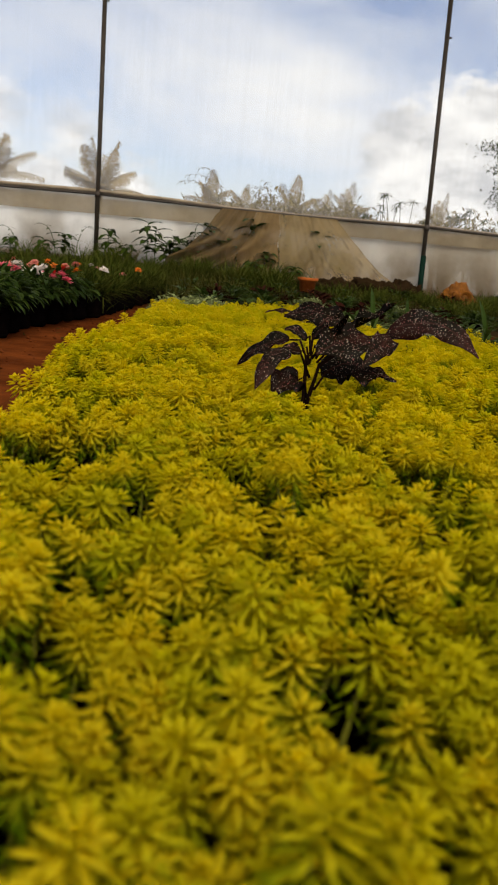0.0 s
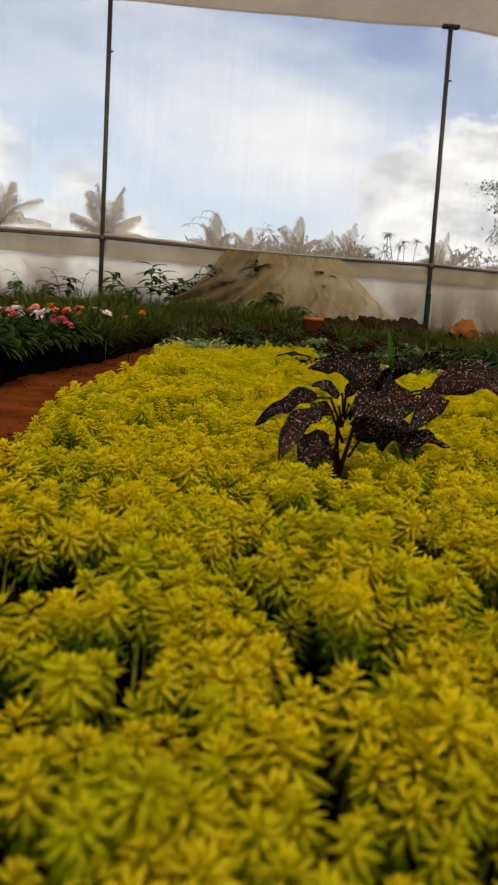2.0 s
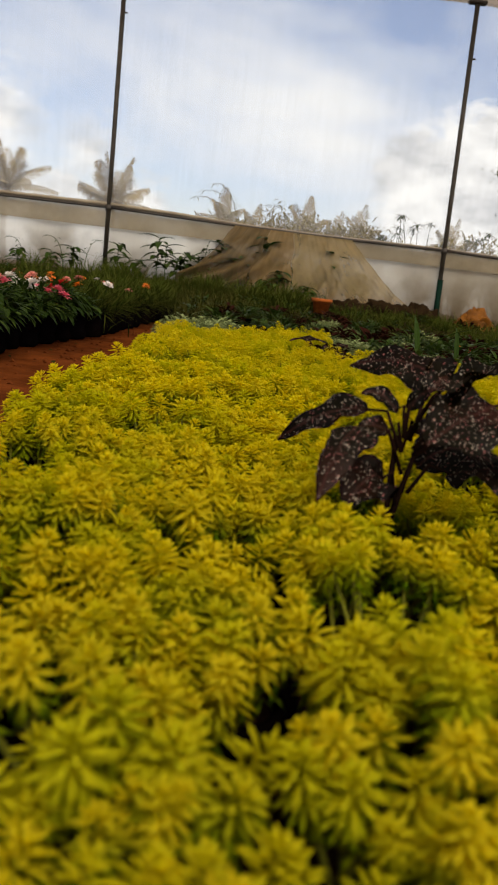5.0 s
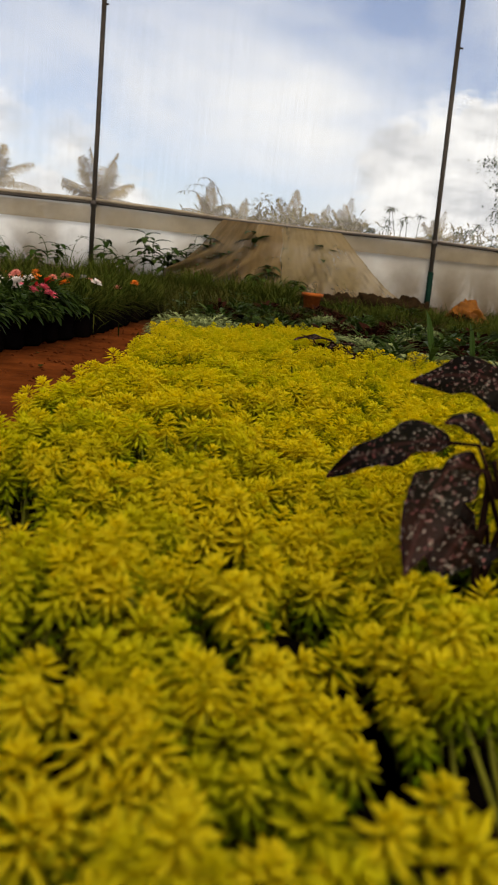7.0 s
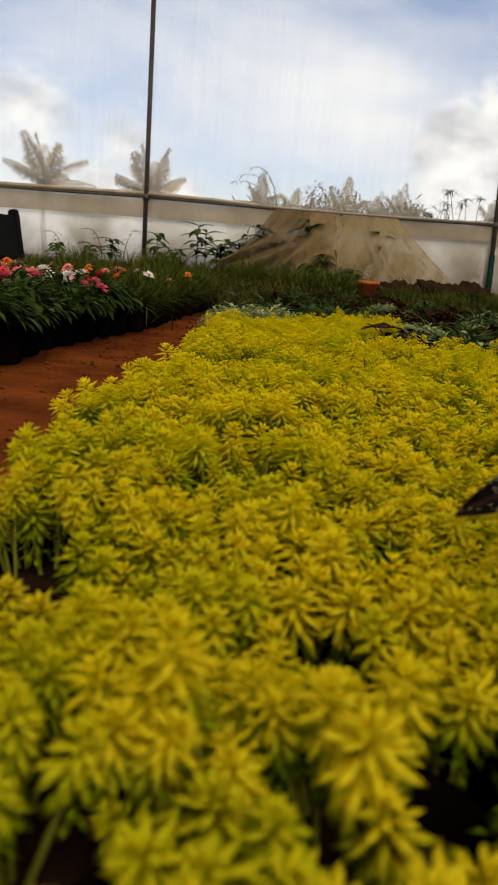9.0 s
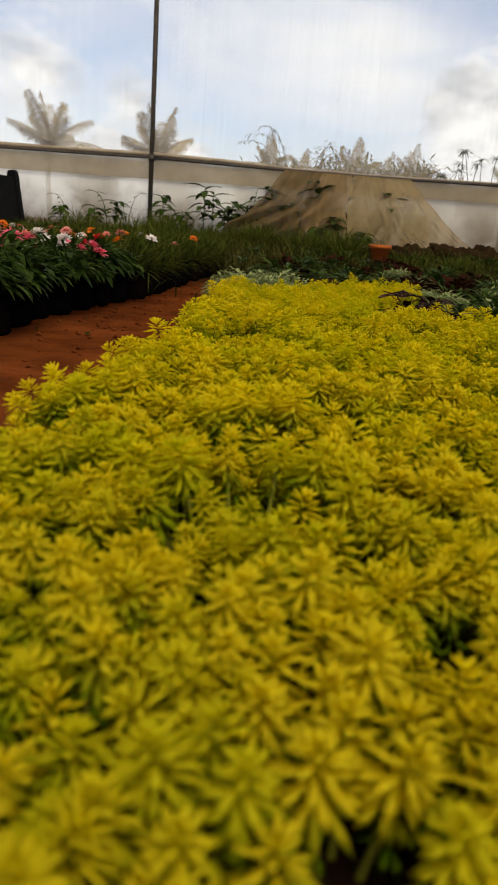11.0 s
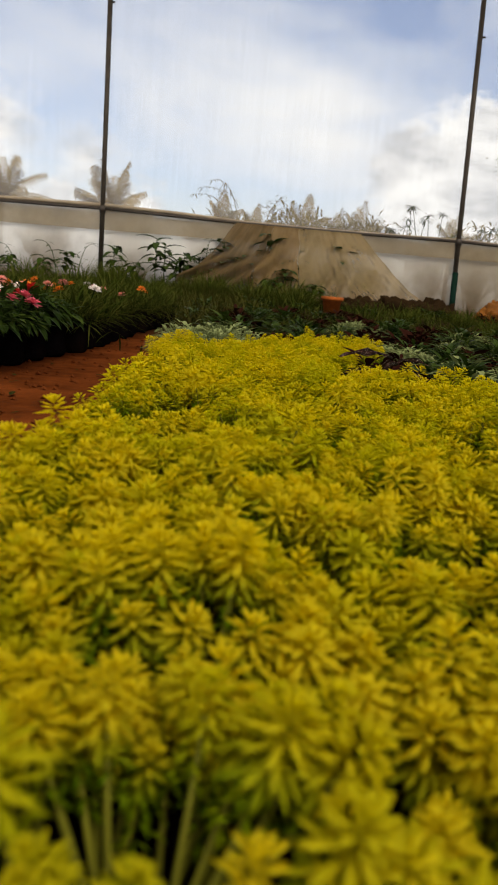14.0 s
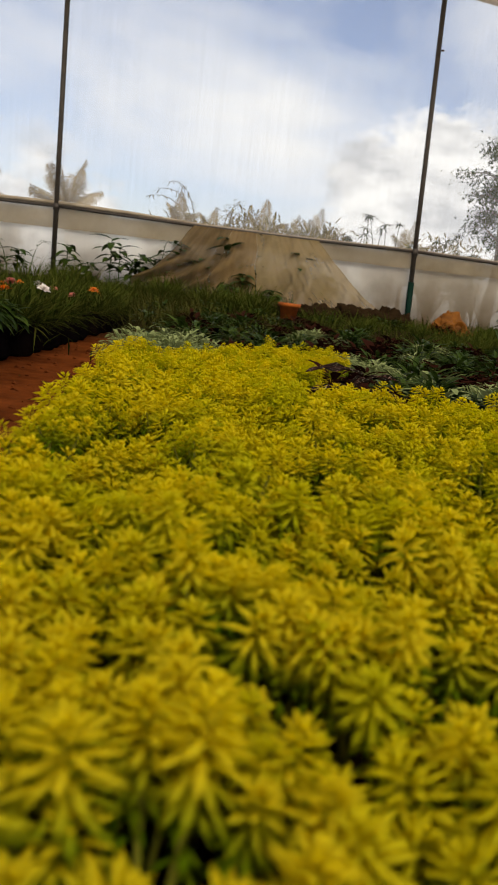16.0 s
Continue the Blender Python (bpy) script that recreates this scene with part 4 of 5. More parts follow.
# long-leaved green weed over the mixed plants
r = random.Random(77)
s = Soup()
for k in range(13):
    way, side = turned(r.uniform(0, 6.28), r.uniform(0.3, 1.2))
    s.blade(Vector((0, 0, 0.01 + 0.006 * k)), way, side, r.uniform(0.07, 0.13), 0.012, 0.05, 0, 0.3, 4)
s.tube([(0, 0, 0), (0.004, 0, 0.10)], [0.003, 0.002], 6)
LONG_WEED = s.mesh("foliage", GREEN_LEAF)
for x, y, q in ((0.335, 1.90, 1.0), (0.42, 1.92, 0.9), (0.62, 1.94, 1.0)):
    clump(x, y, "green_weed", "long-leaved bright green weed at the edge of the sedum", "weed", "green weeds", LONG_WEED, True, q, 60 * q)

# ---- grass ----


def grass_field(name, count, seed, inside, lo, hi, material, label, width=0.006):
    r = random.Random(seed)
    s = Soup()
    made = 0
    while made < count:
        x, y = r.uniform(-3.6, 3.8), r.uniform(3.0, WALL_Y - 0.02)
        if not inside(x, y, r):
            continue
        thick = 0.6 + 0.8 * noise.noise((x * 1.6, y * 1.6, 9.0))
        way, side = turned(r.uniform(0, 6.28), r.uniform(0.35, 1.4))
        long = r.uniform(lo, hi) * max(0.4, 0.8 + thick * 0.4)
        s.blade(Vector((x, y, ground_z(x, y) - 0.004)), way, side, long, width, long * 0.35, 0, 0.3, 2)
        made += 1
    return tagged(new(name, s.mesh(name, material)), label, "grass", kind="stuff")


def lawn(x, y, r):
    if x < -0.40 * y or x > 0.44 * y or (abs(x - 0.64) < 0.16 and 7.2 < y < 7.95):
        return False
    edge = 0.62 + 0.12 * noise.noise((x * 2, y * 2, 1.0))
    if y < 5.2 and -0.60 < x < -0.26:
        return r.random() < 0.05
    if x <= -0.56 and y < 5.3:
        return False
    if x > -0.26 and y < 4.3 + 0.9 * edge:
        return r.random() < 0.10
    return True


def wall_side(x, y, r):
    return lawn(x, y, r) and y > 7.2


def margin(x, y, r):
    return 4.4 < y < 9.2 and -0.75 < x < -0.05 and r.random() < 0.8


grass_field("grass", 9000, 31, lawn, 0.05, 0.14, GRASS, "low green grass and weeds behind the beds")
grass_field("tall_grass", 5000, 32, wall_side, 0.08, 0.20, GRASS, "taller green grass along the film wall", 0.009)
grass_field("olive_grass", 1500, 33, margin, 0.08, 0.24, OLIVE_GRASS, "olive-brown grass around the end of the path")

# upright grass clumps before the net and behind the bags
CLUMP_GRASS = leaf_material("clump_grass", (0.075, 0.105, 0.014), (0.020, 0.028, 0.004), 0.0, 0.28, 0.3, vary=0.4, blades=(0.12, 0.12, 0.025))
GRASS_CLUMPS = []
for n in range(4):
    r = random.Random(930 + n)
    s = Soup()
    for _ in range(150):
        a, q = r.uniform(0, 6.28), 0.13 * math.sqrt(r.random())
        way, side = turned(r.uniform(0, 6.28), r.uniform(0.75, 1.5))
        long = r.uniform(0.14, 0.34)
        s.blade(Vector((q * math.cos(a), q * math.sin(a), -0.01)), way, side, long, 0.007, long * r.uniform(0.15, 0.6), 0, 0.3, 4)
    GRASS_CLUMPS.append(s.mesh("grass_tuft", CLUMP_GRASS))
rnd = random.Random(83)
for n in range(58):
    if n < 20:
        x, y = rnd.uniform(-0.85, 0.45), rnd.uniform(8.0, 8.75)
    elif n < 44:
        y = rnd.uniform(5.6, 9.0)
        x = rnd.uniform(-0.30 * y, -0.12 * y)
    else:
        y = rnd.uniform(5.2, 8.4)
        x = rnd.uniform(0.12 * y, 0.36 * y)
    if abs(x - 0.64) < 0.22 and y > 6.6:
        continue
    root = thing("grass_clump", pose(x, y, ground_z(x, y), 0, 0, rnd.uniform(0, 360)), "upright clump of green grass rising from the weeds", "grass clump", "grass clumps in the greenhouse")
    part("grass_tuft", GRASS_CLUMPS[n % 4], root, Matrix.Scale(rnd.uniform(0.6, 1.15) if n < 44 else rnd.uniform(0.45, 0.8), 4))

# low broad-leaved weeds in the grass
GROUND_WEEDS = [foliage_mesh(900 + n, 46, 0.10, 0.07, 0.07, 0.024, GREEN_LEAF) for n in range(3)] + [foliage_mesh(910 + n, 60, 0.09, 0.09, 0.06, 0.02, PURPLE_LEAF) for n in range(2)]
rnd = random.Random(64)
for _ in range(70):
    y = rnd.uniform(3.1, 8.8)
    x = rnd.uniform(-0.2, 0.34 * y)
    if y > 5.4 and rnd.random() < 0.35:
        x = rnd.uniform(-0.34 * y, 0.0)
    dark = rnd.random() < 0.35 and x > 0
    clump(x, y, "ground_weed", "low dark purple weed in the grass" if dark else "low broad-leaved green weed in the grass", "weed", "weeds in the grass", GROUND_WEEDS[3 + rnd.randrange(2)] if dark else GROUND_WEEDS[rnd.randrange(3)], False, rnd.uniform(0.7, 1.4), rnd.uniform(0, 360))
for x, y, color in ((0.86, 3.3, "red"), (0.95, 3.8, "orange")):
    plant = clump(x, y, "ground_flower", "small red-orange flower rising from the grass", "flower", "flowers in the grass", GROUND_WEEDS[0], False, 0.8)
    part("bloom", BLOOMS[color][0], plant, pose(0, 0, 0.10, 15, 0, 0) @ Matrix.Scale(0.6, 4))

# pebbles and crumbs of earth on the path
r = random.Random(8)
s = Soup()
for _ in range(420):
    x, y = r.uniform(-0.62, -0.24), r.uniform(1.0, 4.6)
    q = r.uniform(0.002, 0.007)
    z = ground_z(x, y)
    s.tube([(x - q, y, z), (x, y + q * 0.3, z + q * 0.5), (x + q, y, z)], [q * 0.3, q * 0.8, q * 0.3], 5)
tagged(new("path_crumbs", s.mesh("path_crumbs", EARTH)), "crumbs of red earth strewn on the path", "earth crumbs", kind="stuff")
s = Soup()
for _ in range(46):
    x, y = r.uniform(-0.62, -0.24), r.uniform(1.2, 4.0)
    way, side = turned(r.uniform(0, 6.28), 0.05)
    s.blade(Vector((x, y, ground_z(x, y) + 0.003)), way, side, r.uniform(0.012, 0.05), r.uniform(0.002, 0.012), 0.001)
tagged(new("leaf_litter", s.mesh("leaf_litter", OLIVE_GRASS)), "dry leaf bits and straw lying on the path", "leaf litter", kind="stuff")

# ---- things along the film wall ----


def broad_weed(x, y, height, seed, lean=0.0):
    r = random.Random(seed)
    root = thing("wall_weed", pose(x, y, ground_z(x, y), 0, 0, r.uniform(0, 360)), "dark broad-leaved weed growing before the film wall", "weed", "weeds along the wall")
    s = Soup()
    top = Vector((lean, 0, height))
    s.tube([(0, 0, 0), top * 0.5 + Vector((0.01, 0, 0)), top], [0.007, 0.005, 0.003], 6)
    part("stem", s.mesh("stem", GREEN_LEAF), root)
    leaves = Soup()
    for k in range(16):
        u = 0.45 + 0.55 * k / 15
        a = k * 2.4
        way, side = turned(a, r.uniform(0.0, 0.6))
        leaves.blade(top * u, way, side, r.uniform(0.14, 0.23) * (height / 0.5) ** 0.5, 0.080, 0.09, 0, 0.25, 4)
    part("leaves", leaves.mesh("leaves", GREEN_LEAF), root)


for n, (x, y, h) in enumerate(((-1.21, 9.1, 0.56), (-1.10, 9.12, 0.50), (-0.88, 9.16, 0.44), (-0.99, 9.15, 0.36), (-1.66, 9.15, 0.44), (-2.21, 9.12, 0.34), (-2.41, 9, 0.26), (-2.81, 9.1, 0.25), (0.24, 8.9, 0.36), (0.06, 8.85, 0.24), (0.56, 8.8, 0.22), (-1.48, 9.2, 0.28), (3.24, 9.1, 0.3))):
    broad_weed(x, y, h, 500 + n, 0.02)

for n, (x, h) in enumerate(((-0.75, 0.42), (-0.45, 0.62), (-0.2, 0.50), (0.1, 0.66), (0.45, 0.55), (0.8, 0.62), (1.15, 0.45), (-0.05, 0.40), (0.6, 0.38), (-0.6, 0.5), (-0.33, 0.42), (-0.9, 0.3), (0.0, 0.72), (0.3, 0.5), (-0.15, 0.3), (-0.5, 0.3))):
    broad_weed(x, 9.27, h, 560 + n, 0.03)

# arching dry stem weeds
for n, (x, y, dx, h) in enumerate(((-2.16, 8.6, -0.22, 0.42), (-2.01, 8.9, 0.2, 0.45), (-0.68, 9.2, 0.08, 0.62), (-2.66, 8.8, -0.2, 0.36))):
    s = Soup()
    pts = [(dx * u * u, 0.02 * u, h * math.sin(1.75 * u) / math.sin(1.57)) for u in [k / 8 for k in range(9)]]
    s.tube(pts, [0.006 - 0.0005 * k for k in range(9)], 5)
    for k in range(3, 8):
        way, side = turned(k * 2.2, 0.3)
        s.blade(Vector(pts[k]), way, side, 0.09, 0.02, 0.05)
    tagged(new("stem_weed", s.mesh("stem_weed", GREEN_LEAF)), "thin arching weed stalk before the film wall", "weed", "thin weeds along the wall").matrix_basis = pose(x, y, ground_z(x, y))

pot = thing("flower_pot", pose(0.655, 7.90, 0.055, 0, 0, 0), "orange terracotta flower pot with a small seedling in the grass", "flower pot")
part("vessel", lathe("vessel", [(0.0, 0.0), (0.066, 0.0), (0.090, 0.145), (0.105, 0.145), (0.108, 0.178), (0.098, 0.180), (0.088, 0.16), (0.0, 0.155)], CLAY, 28), pot)
part("soil", lathe("soil", [(0.088, 0.155), (0.05, 0.160), (0.0, 0.162)], POT_SOIL, 16), pot)
part("seedling", foliage_mesh(611, 12, 0.03, 0.06, 0.06, 0.022, GREEN_LEAF, name="seedling"), pot, pose(0, 0, 0.158), "small green seedling")


def heap_mesh(name, seed, size, material, crumple=0.35, nu=34, nv=16):
    """A slumped, crumpled bundle."""
    v, f = [], []
    for j in range(nv + 1):
        for i in range(nu):
            a, u = 2 * math.pi * i / nu, j / nv
            r = math.cos(u * math.pi / 2) ** 0.7
            p = Vector((math.cos(a) * r, math.sin(a) * r, math.sin(u * math.pi / 2)))
            k = 1 + crumple * (noise.noise(p * 2.2 + Vector((seed, 0, 0))) + 0.5 * noise.noise(p * 6 + Vector((0, seed, 0))))
            v.append((p.x * size[0] * k, p.y * size[1] * k, p.z * size[2] * k))
    for j in range(nv):
        for i in range(nu):
            a, b = j * nu + i, j * nu + (i + 1) % nu
            f.append((a, b, b + nu, a + nu))
    return mesh_from(name, v, f, material, True)


sack = thing("feed_sack", pose(2.44, 8.62, 0.09, 0, 0, 12), "crumpled orange-brown plastic sack lying by the wall", "sack")
part("sack_body", heap_mesh("sack_body", 3.0, (0.22, 0.17, 0.16), SACK, 0.42), sack)
part("peak", heap_mesh("peak", 4.4, (0.17, 0.11, 0.25), SACK, 0.16), sack, pose(0.04, 0.04, 0.0, 0, -8, 0), "pinched upright corner of the sack")
part("mouth", lathe("mouth", [(0.05, 0.0), (0.075, 0.02), (0.085, 0.05), (0.07, 0.045), (0.045, 0.01)], SACK, 14), sack, pose(0.0, -0.17, 0.08, 75, 0, 0), "open rolled mouth of the sack")
part("flap", heap_mesh("flap", 9.0, (0.20, 0.12, 0.06), SACK, 0.5), sack, pose(0.22, -0.03, 0.0), "flattened end of the sack")
for x, y, size, seed in ((1.80, 8.70, (0.19, 0.12, 0.17), 5.0), (1.42, 8.72, (0.30, 0.12, 0.17), 6.5), (2.0, 8.85, (0.12, 0.1, 0.14), 7.7), (1.02, 8.68, (0.30, 0.12, 0.13), 8.3)):
    tagged(new("crumpled_sheet", heap_mesh("crumpled_sheet", seed, size, BROWN_SHEET, 0.5)), "dark brown crumpled plastic sheet on the grass", "plastic sheet", "crumpled sheets by the wall").matrix_basis = pose(x, y, ground_z(x, y) - 0.01)

# soil mound with a black crate on it
tagged(new("soil_mound", heap_mesh("soil_mound", 12.0, (0.80, 0.55, 0.185), POT_SOIL, 0.18)), "dark soil mound beside the grassy bags", "soil heap").matrix_basis = pose(-1.86, 4.95, -0.02)


def crate(x, y, z, turn):
    root = thing("crate", pose(x, y, z, 0, -10, turn), "black slotted plastic crate on the soil mound", "crate")
    L, W, H, T = 0.50, 0.34, 0.27, 0.012
    for name, size, at in (("side_panel", (L, T, H * 0.8), (0, -W / 2, H * 0.4)), ("side_panel", (L, T, H * 0.55), (0, W / 2, H * 0.275)), ("end_panel", (T, W - 2 * T, H * 0.86), (-L / 2 + T / 2, 0, H * 0.43)), ("end_panel", (T, W - 2 * T, H * 0.86), (L / 2 - T / 2, 0, H * 0.43)), ("base", (L - 2 * T, W - 2 * T, T), (0, 0, T))):
        bm = bmesh.new()
        box_bm(bm, size, at)
        bmesh.ops.bevel(bm, geom=bm.edges[:], offset=0.003, segments=1, affect="EDGES")
        part(name, bm_mesh(name, bm, CRATE), root)
    for sx in (-1, 1):
        for sy in (-1, 1):
            bm = bmesh.new()
            box_bm(bm, (0.05, 0.05, H), (sx * (L / 2 - 0.02), sy * (W / 2 - 0.02), H / 2))
            bmesh.ops.bevel(bm, geom=bm.edges[:], offset=0.008, segments=2, affect="EDGES")
            part("corner_post", bm_mesh("corner_post", bm, CRATE), root)
    for sy in (-1, 1):
        bm = bmesh.new()
        box_bm(bm, (L, 0.025, 0.06), (0, sy * W / 2, H - 0.05))
        bmesh.ops.bevel(bm, geom=bm.edges[:], offset=0.005, segments=1, affect="EDGES")
        part("rim", bm_mesh("rim", bm, CRATE), root)
    for k in range(5):
        bm = bmesh.new()
        box_bm(bm, (0.02, 0.014, H * 0.4), (-0.16 + 0.08 * k, -W / 2, H * 0.6))
        part("slat", bm_mesh("slat", bm, CRATE), root)


crate(-1.91, 4.78, 0.15, -14)

# ---- outside the film wall ----


def palm(x, y, height, spread, seed, count=12):
    r = random.Random(seed)
    root = thing("palm_tree", pose(x, y, 0.1, 0, 0, 0), "hazy coconut palm seen through the film", "palm tree", "palms outside")
    bend = Vector((r.uniform(-0.3, 0.3), 0, 0))
    s = Soup()
    s.tube([(0, 0, 0), Vector((0, 0, height * 0.5)) + bend, (bend.x * 0.5, 0, height)], [0.20, 0.15, 0.12], 10)
    part("trunk", s.mesh("trunk", BARK, True), root)
    crown = Soup()
    head = Vector((bend.x * 0.5, 0, height))
    for k in range(count):
        a = 6.283 * k / count + r.uniform(-0.2, 0.2)
        lift = 0.50 + 1.0 * ((k * 5) % 12) / 11
        length = spread * r.uniform(0.75, 1.0) * (0.8 + 0.35 * lift / 1.5)
        flat = Vector((math.cos(a), math.sin(a), 0))
        pts = []
        for n in range(9):
            u = n / 8
            pts.append(head + flat * (length * u * math.cos(lift) + length * 0.12 * u * u) + Vector((0, 0, length * (u * math.sin(lift) - 0.46 * u * u * math.cos(lift * 0.8)))))
        crown.tube(pts, [0.035 - 0.0035 * n for n in range(9)], 4)
        for n in range(1, 44):
            u = n / 44
            i = min(7, int(u * 8))
            c = pts[i].lerp(pts[i + 1], u * 8 - i)
            run = (pts[i + 1] - pts[i]).normalized()
            for sgn in (-1, 1):
                out = (run.cross(Vector((0, 0, 1))).normalized() * sgn * 0.75 + run * 0.55 + Vector((0, 0, -0.75))).normalized()
                crown.blade(c, out, run, spread * r.uniform(0.15, 0.25) * math.sin(0.35 + 2.5 * u), 0.028 * spread / 2, spread * 0.08, 0, 0.1, 2)
    part("crown", crown.mesh("crown", PALM_LEAF), root)


palm(-17.1, 50.0, 4.6, 3.9, 1, 15)
palm(-10.25, 50.0, 4.3, 3.9, 2, 15)
palm(-2.8, 50.0, 4.2, 2.6, 3, 9)
palm(2.6, 50.0, 4.1, 2.9, 4, 9)
palm(6.1, 50.0, 4.1, 2.6, 5, 9)
palm(-24.5, 50.0, 4.6, 3.9, 6, 15)
palm(-0.6, 47.0, 3.6, 2.2, 8, 9)
palm(4.4, 47.0, 3.5, 2.2, 9, 9)
palm(13.5, 55.0, 4.4, 2.9, 7, 9)


def shrub(x, y, height, width, seed, leaf=0.115, count=1300, name="shrub", label="brownish green shrub behind the film wall", material=None):
    r = random.Random(seed)
    root = thing(name, pose(x, y, 0.1), label, "shrub", "shrubs outside")
    wood, leaves = Soup(), Soup()
    for k in range(7):
        a = r.uniform(0, 6.28)
        tip = Vector((width * 0.45 * math.cos(a) * r.random(), width * 0.45 * math.sin(a), height * r.uniform(0.7, 1.0)))
        wood.tube([(0, 0, 0), tip * 0.5 + Vector((0, 0, 0.1 * height)), tip], [0.025, 0.016, 0.006], 5)
        for _ in range(count // 7):
            u = r.uniform(0.3, 1.05)
            way, side = turned(r.uniform(0, 6.28), r.uniform(-0.4, 1.2))
            leaves.blade(tip * u + Vector((r.gauss(0, width * 0.09), r.gauss(0, width * 0.09), r.gauss(0, height * 0.06))), way, side, leaf * r.uniform(0.7, 1.3), leaf * 0.3, leaf * 0.3, 0, 0.2, 2)
    part("branches", wood.mesh("branches", BARK), root)
    part("leaves", leaves.mesh("leaves", material or DRY_GRASS), root)


for n, (x, y, h, w) in enumerate(((-0.44, 12.5, 1.34, 0.9), (0.06, 12.8, 1.58, 1.0), (0.36, 12.6, 1.50, 0.8), (0.66, 13, 1.42, 0.9), (0.95, 12.7, 1.38, 0.8), (1.21, 12.9, 1.46, 0.9), (1.55, 12.8, 1.40, 0.8), (1.81, 13.1, 1.42, 0.8), (-1.09, 13, 1.16, 0.8), (-2.29, 13, 1.12, 1), (2.61, 12.6, 1.25, 0.9), (3.31, 12.6, 1.4, 1), (4.01, 12.8, 1.5, 1.1), (-3.49, 13, 1.1, 1))):
    shrub(x, y, h * 0.93, w, 700 + n)


def grass_plume(x, y, height, dx, seed):
    r = random.Random(seed)
    root = thing("reed", pose(x, y, 0.1), "arching reed stalk behind the film wall", "reed", "reeds outside")
    for m in range(3):
        s = Soup()
        run = dx * (1 + 0.25 * m)
        pts = [(run * u * u, 0.05 * m * u, height * (1 - 0.06 * m) * math.sin(1.7 * u) / 0.99) for u in [k / 10 for k in range(11)]]
        s.tube(pts, [0.009 - 0.0007 * k for k in range(11)], 5)
        for k in range(4, 11):
            for q in range(4):
                way, side = turned(r.uniform(0, 6.28), r.uniform(-0.6, 0.4))
                s.blade(Vector(pts[k]), way, side, 0.12, 0.012, 0.05)
        part("stalk", s.mesh("stalk", DRY_GRASS), root)


grass_plume(-0.29, 9.95, 1.36, -0.42, 1)
grass_plume(-0.12, 10.0, 1.20, 0.3, 2)


def umbrella_weed(x, y, height, seed, heads=3):
    r = random.Random(seed)
    root = thing("umbrella_weed", pose(x, y, 0.1), "thin dark weed with umbrella-like leaf tufts behind the film", "weed", "umbrella weeds outside")
    for m in range(heads):
        s = Soup()
        tip = Vector((r.uniform(-0.28, 0.28), r.uniform(-0.05, 0.05), height * r.uniform(0.82, 1.0)))
        s.tube([(0, 0, 0), tip * 0.5 + Vector((0.02, 0, 0)), tip], [0.007, 0.006, 0.004], 5)
        for k in range(15):
            way, side = turned(k * 0.42 + r.uniform(-0.1, 0.1), r.uniform(-0.2, 0.7))
            s.blade(tip, way, side, r.uniform(0.08, 0.14), 0.016, 0.06)
        part("stalk", s.mesh("stalk", GREEN_LEAF), root)


for n, (x, h) in enumerate(((1.69, 1.27), (1.97, 1.40), (1.40, 1.14), (2.55, 1.18), (2.93, 1.24), (3.24, 1.16))):
    umbrella_weed(x, 9.95 + 0.06 * n, h, 40 + n)


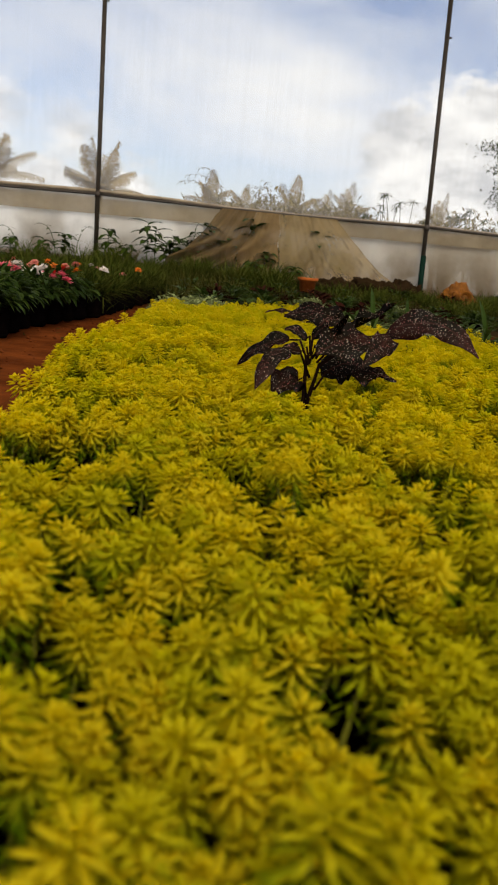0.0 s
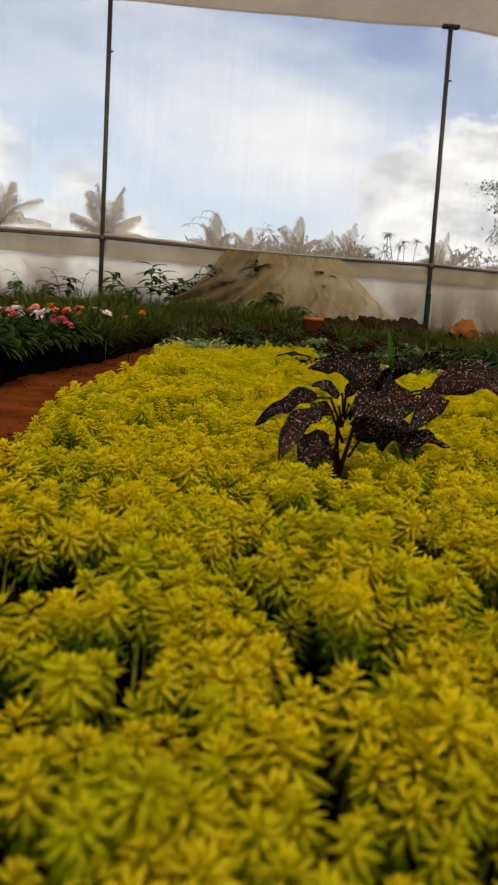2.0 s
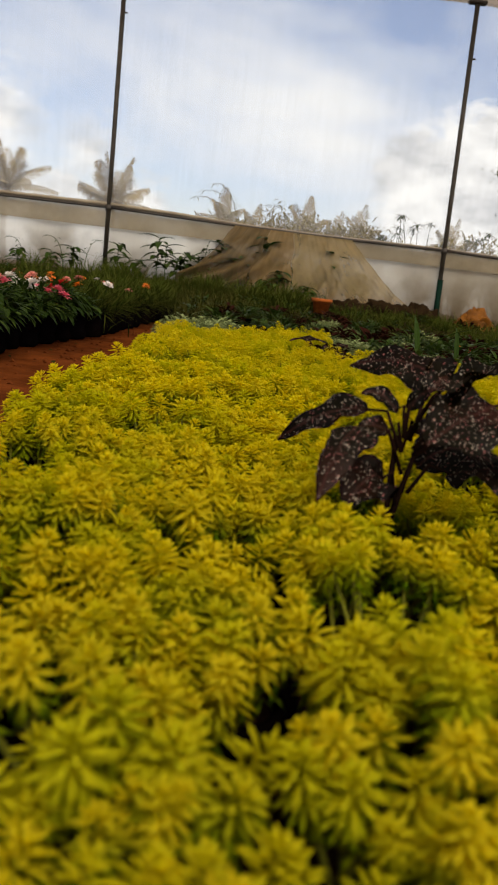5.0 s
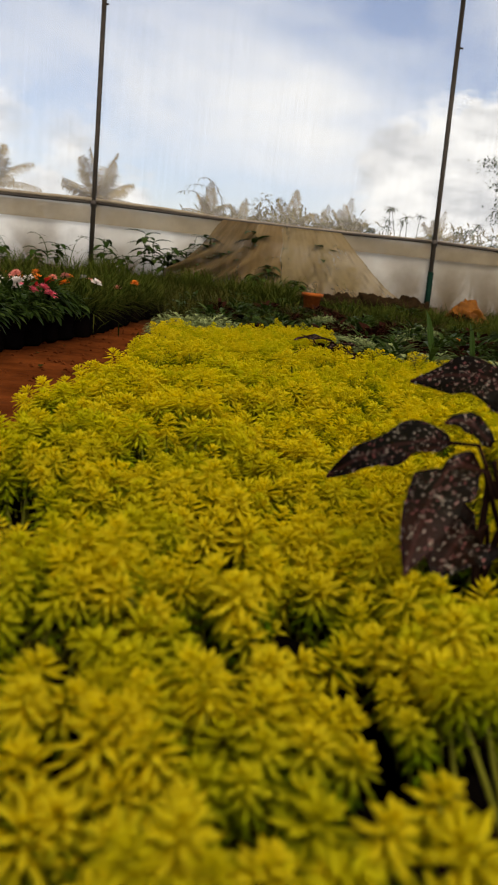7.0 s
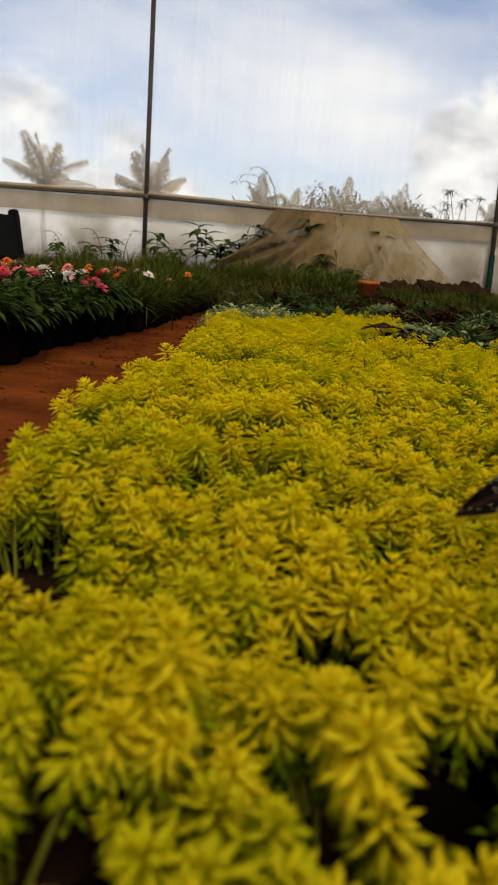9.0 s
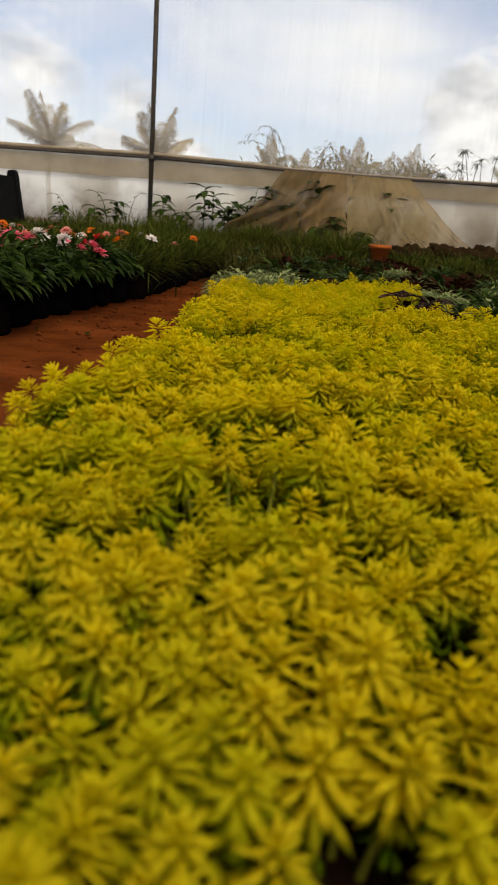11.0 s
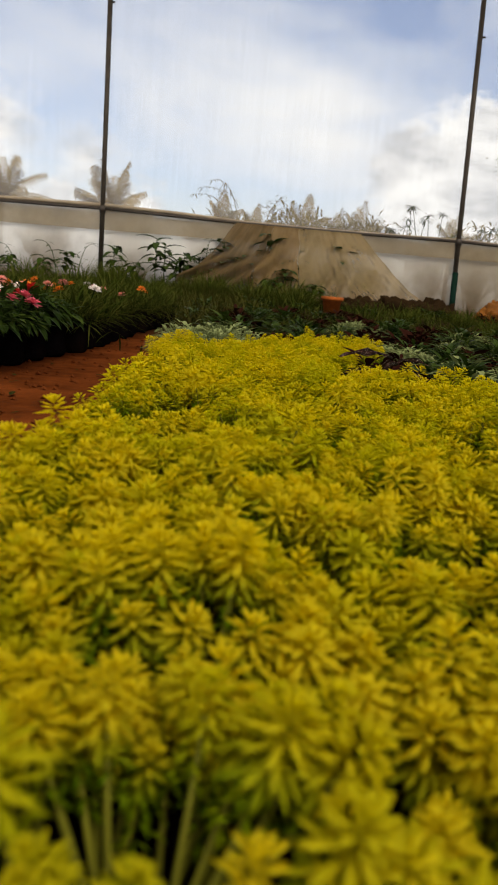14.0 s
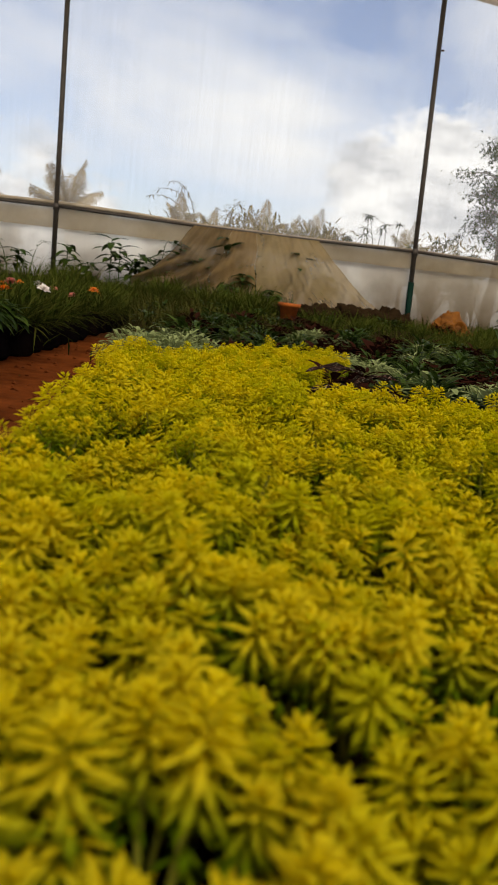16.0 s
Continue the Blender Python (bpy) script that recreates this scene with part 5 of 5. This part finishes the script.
def leafy_tree(x, y, height, seed):
    r = random.Random(seed)
    root = thing("tree", pose(x, y, 0.1), "thin-leaved tree rising beyond the film wall", "tree")
    wood, leaves = Soup(), Soup()
    wood.tube([(0, 0, 0), (0.1, 0, height * 0.4), (-0.1, 0, height * 0.75), (0, 0, height)], [0.16, 0.12, 0.07, 0.02], 10)
    crown = part("trunk", wood.mesh("trunk", BARK, True), root)
    limbs = Soup()
    for k in range(22):
        a, u = r.uniform(0, 6.28), r.uniform(0.38, 1.0)
        start = Vector((0, 0, height * u))
        reach = r.uniform(0.6, 1.5) * (1.25 - 0.5 * u)
        tip = start + Vector((math.cos(a) * reach, math.sin(a) * reach, r.uniform(0.0, 0.5)))
        mid = start.lerp(tip, 0.5) + Vector((0, 0, 0.15))
        limbs.tube([start, mid, tip], [0.035, 0.02, 0.006], 5)
        for _ in range(280):
            w = r.uniform(0.25, 1.05)
            spot = start.lerp(tip, w) + Vector((r.gauss(0, 0.14), r.gauss(0, 0.14), r.gauss(0, 0.12)))
            way, side = turned(r.uniform(0, 6.28), r.uniform(-0.8, 0.8))
            leaves.blade(spot, way, side, r.uniform(0.07, 0.13), 0.05, 0.03, 0, 0.2, 2)
    part("limbs", limbs.mesh("limbs", BARK), root)
    part("crown", leaves.mesh("crown", GREEN_LEAF), root)


leafy_tree(7.05, 20.0, 5.0, 3)


def fan_weed(x, y, height, seed):
    r = random.Random(seed)
    root = thing("fan_weed", pose(x, y, 0.1), "feathery weed standing close behind the apron film", "weed", "weeds behind the apron")
    for k in range(11):
        s = Soup()
        a = -1.2 + 2.4 * k / 10 + r.uniform(-0.1, 0.1)
        high = height * r.uniform(0.8, 1.0)
        pts = [(0.42 * height * math.sin(a) * u ** 1.5, 0.03 * math.cos(k) * u, high * (u - 0.22 * abs(a) * u * u)) for u in [n / 8 for n in range(9)]]
        s.tube(pts, [0.008 - 0.0007 * n for n in range(9)], 5)
        for n in range(4, 9):
            for sgn in (-1, 1):
                way = Vector((0.8 * sgn, 0, 0.6)).normalized()
                s.blade(Vector(pts[n]), way, Vector((0, 1, 0)), 0.13, 0.02, 0.05)
        part("frond", s.mesh("frond", GREEN_LEAF), root)


for n, (x, h) in enumerate(((-1.42, 0.86), (-2.62, 0.82), (1.62, 0.80), (2.45, 0.90), (-0.75, 0.80), (3.1, 0.7), (0.2, 0.8))):
    fan_weed(x, WALL_Y + 0.125, h, 820 + n)
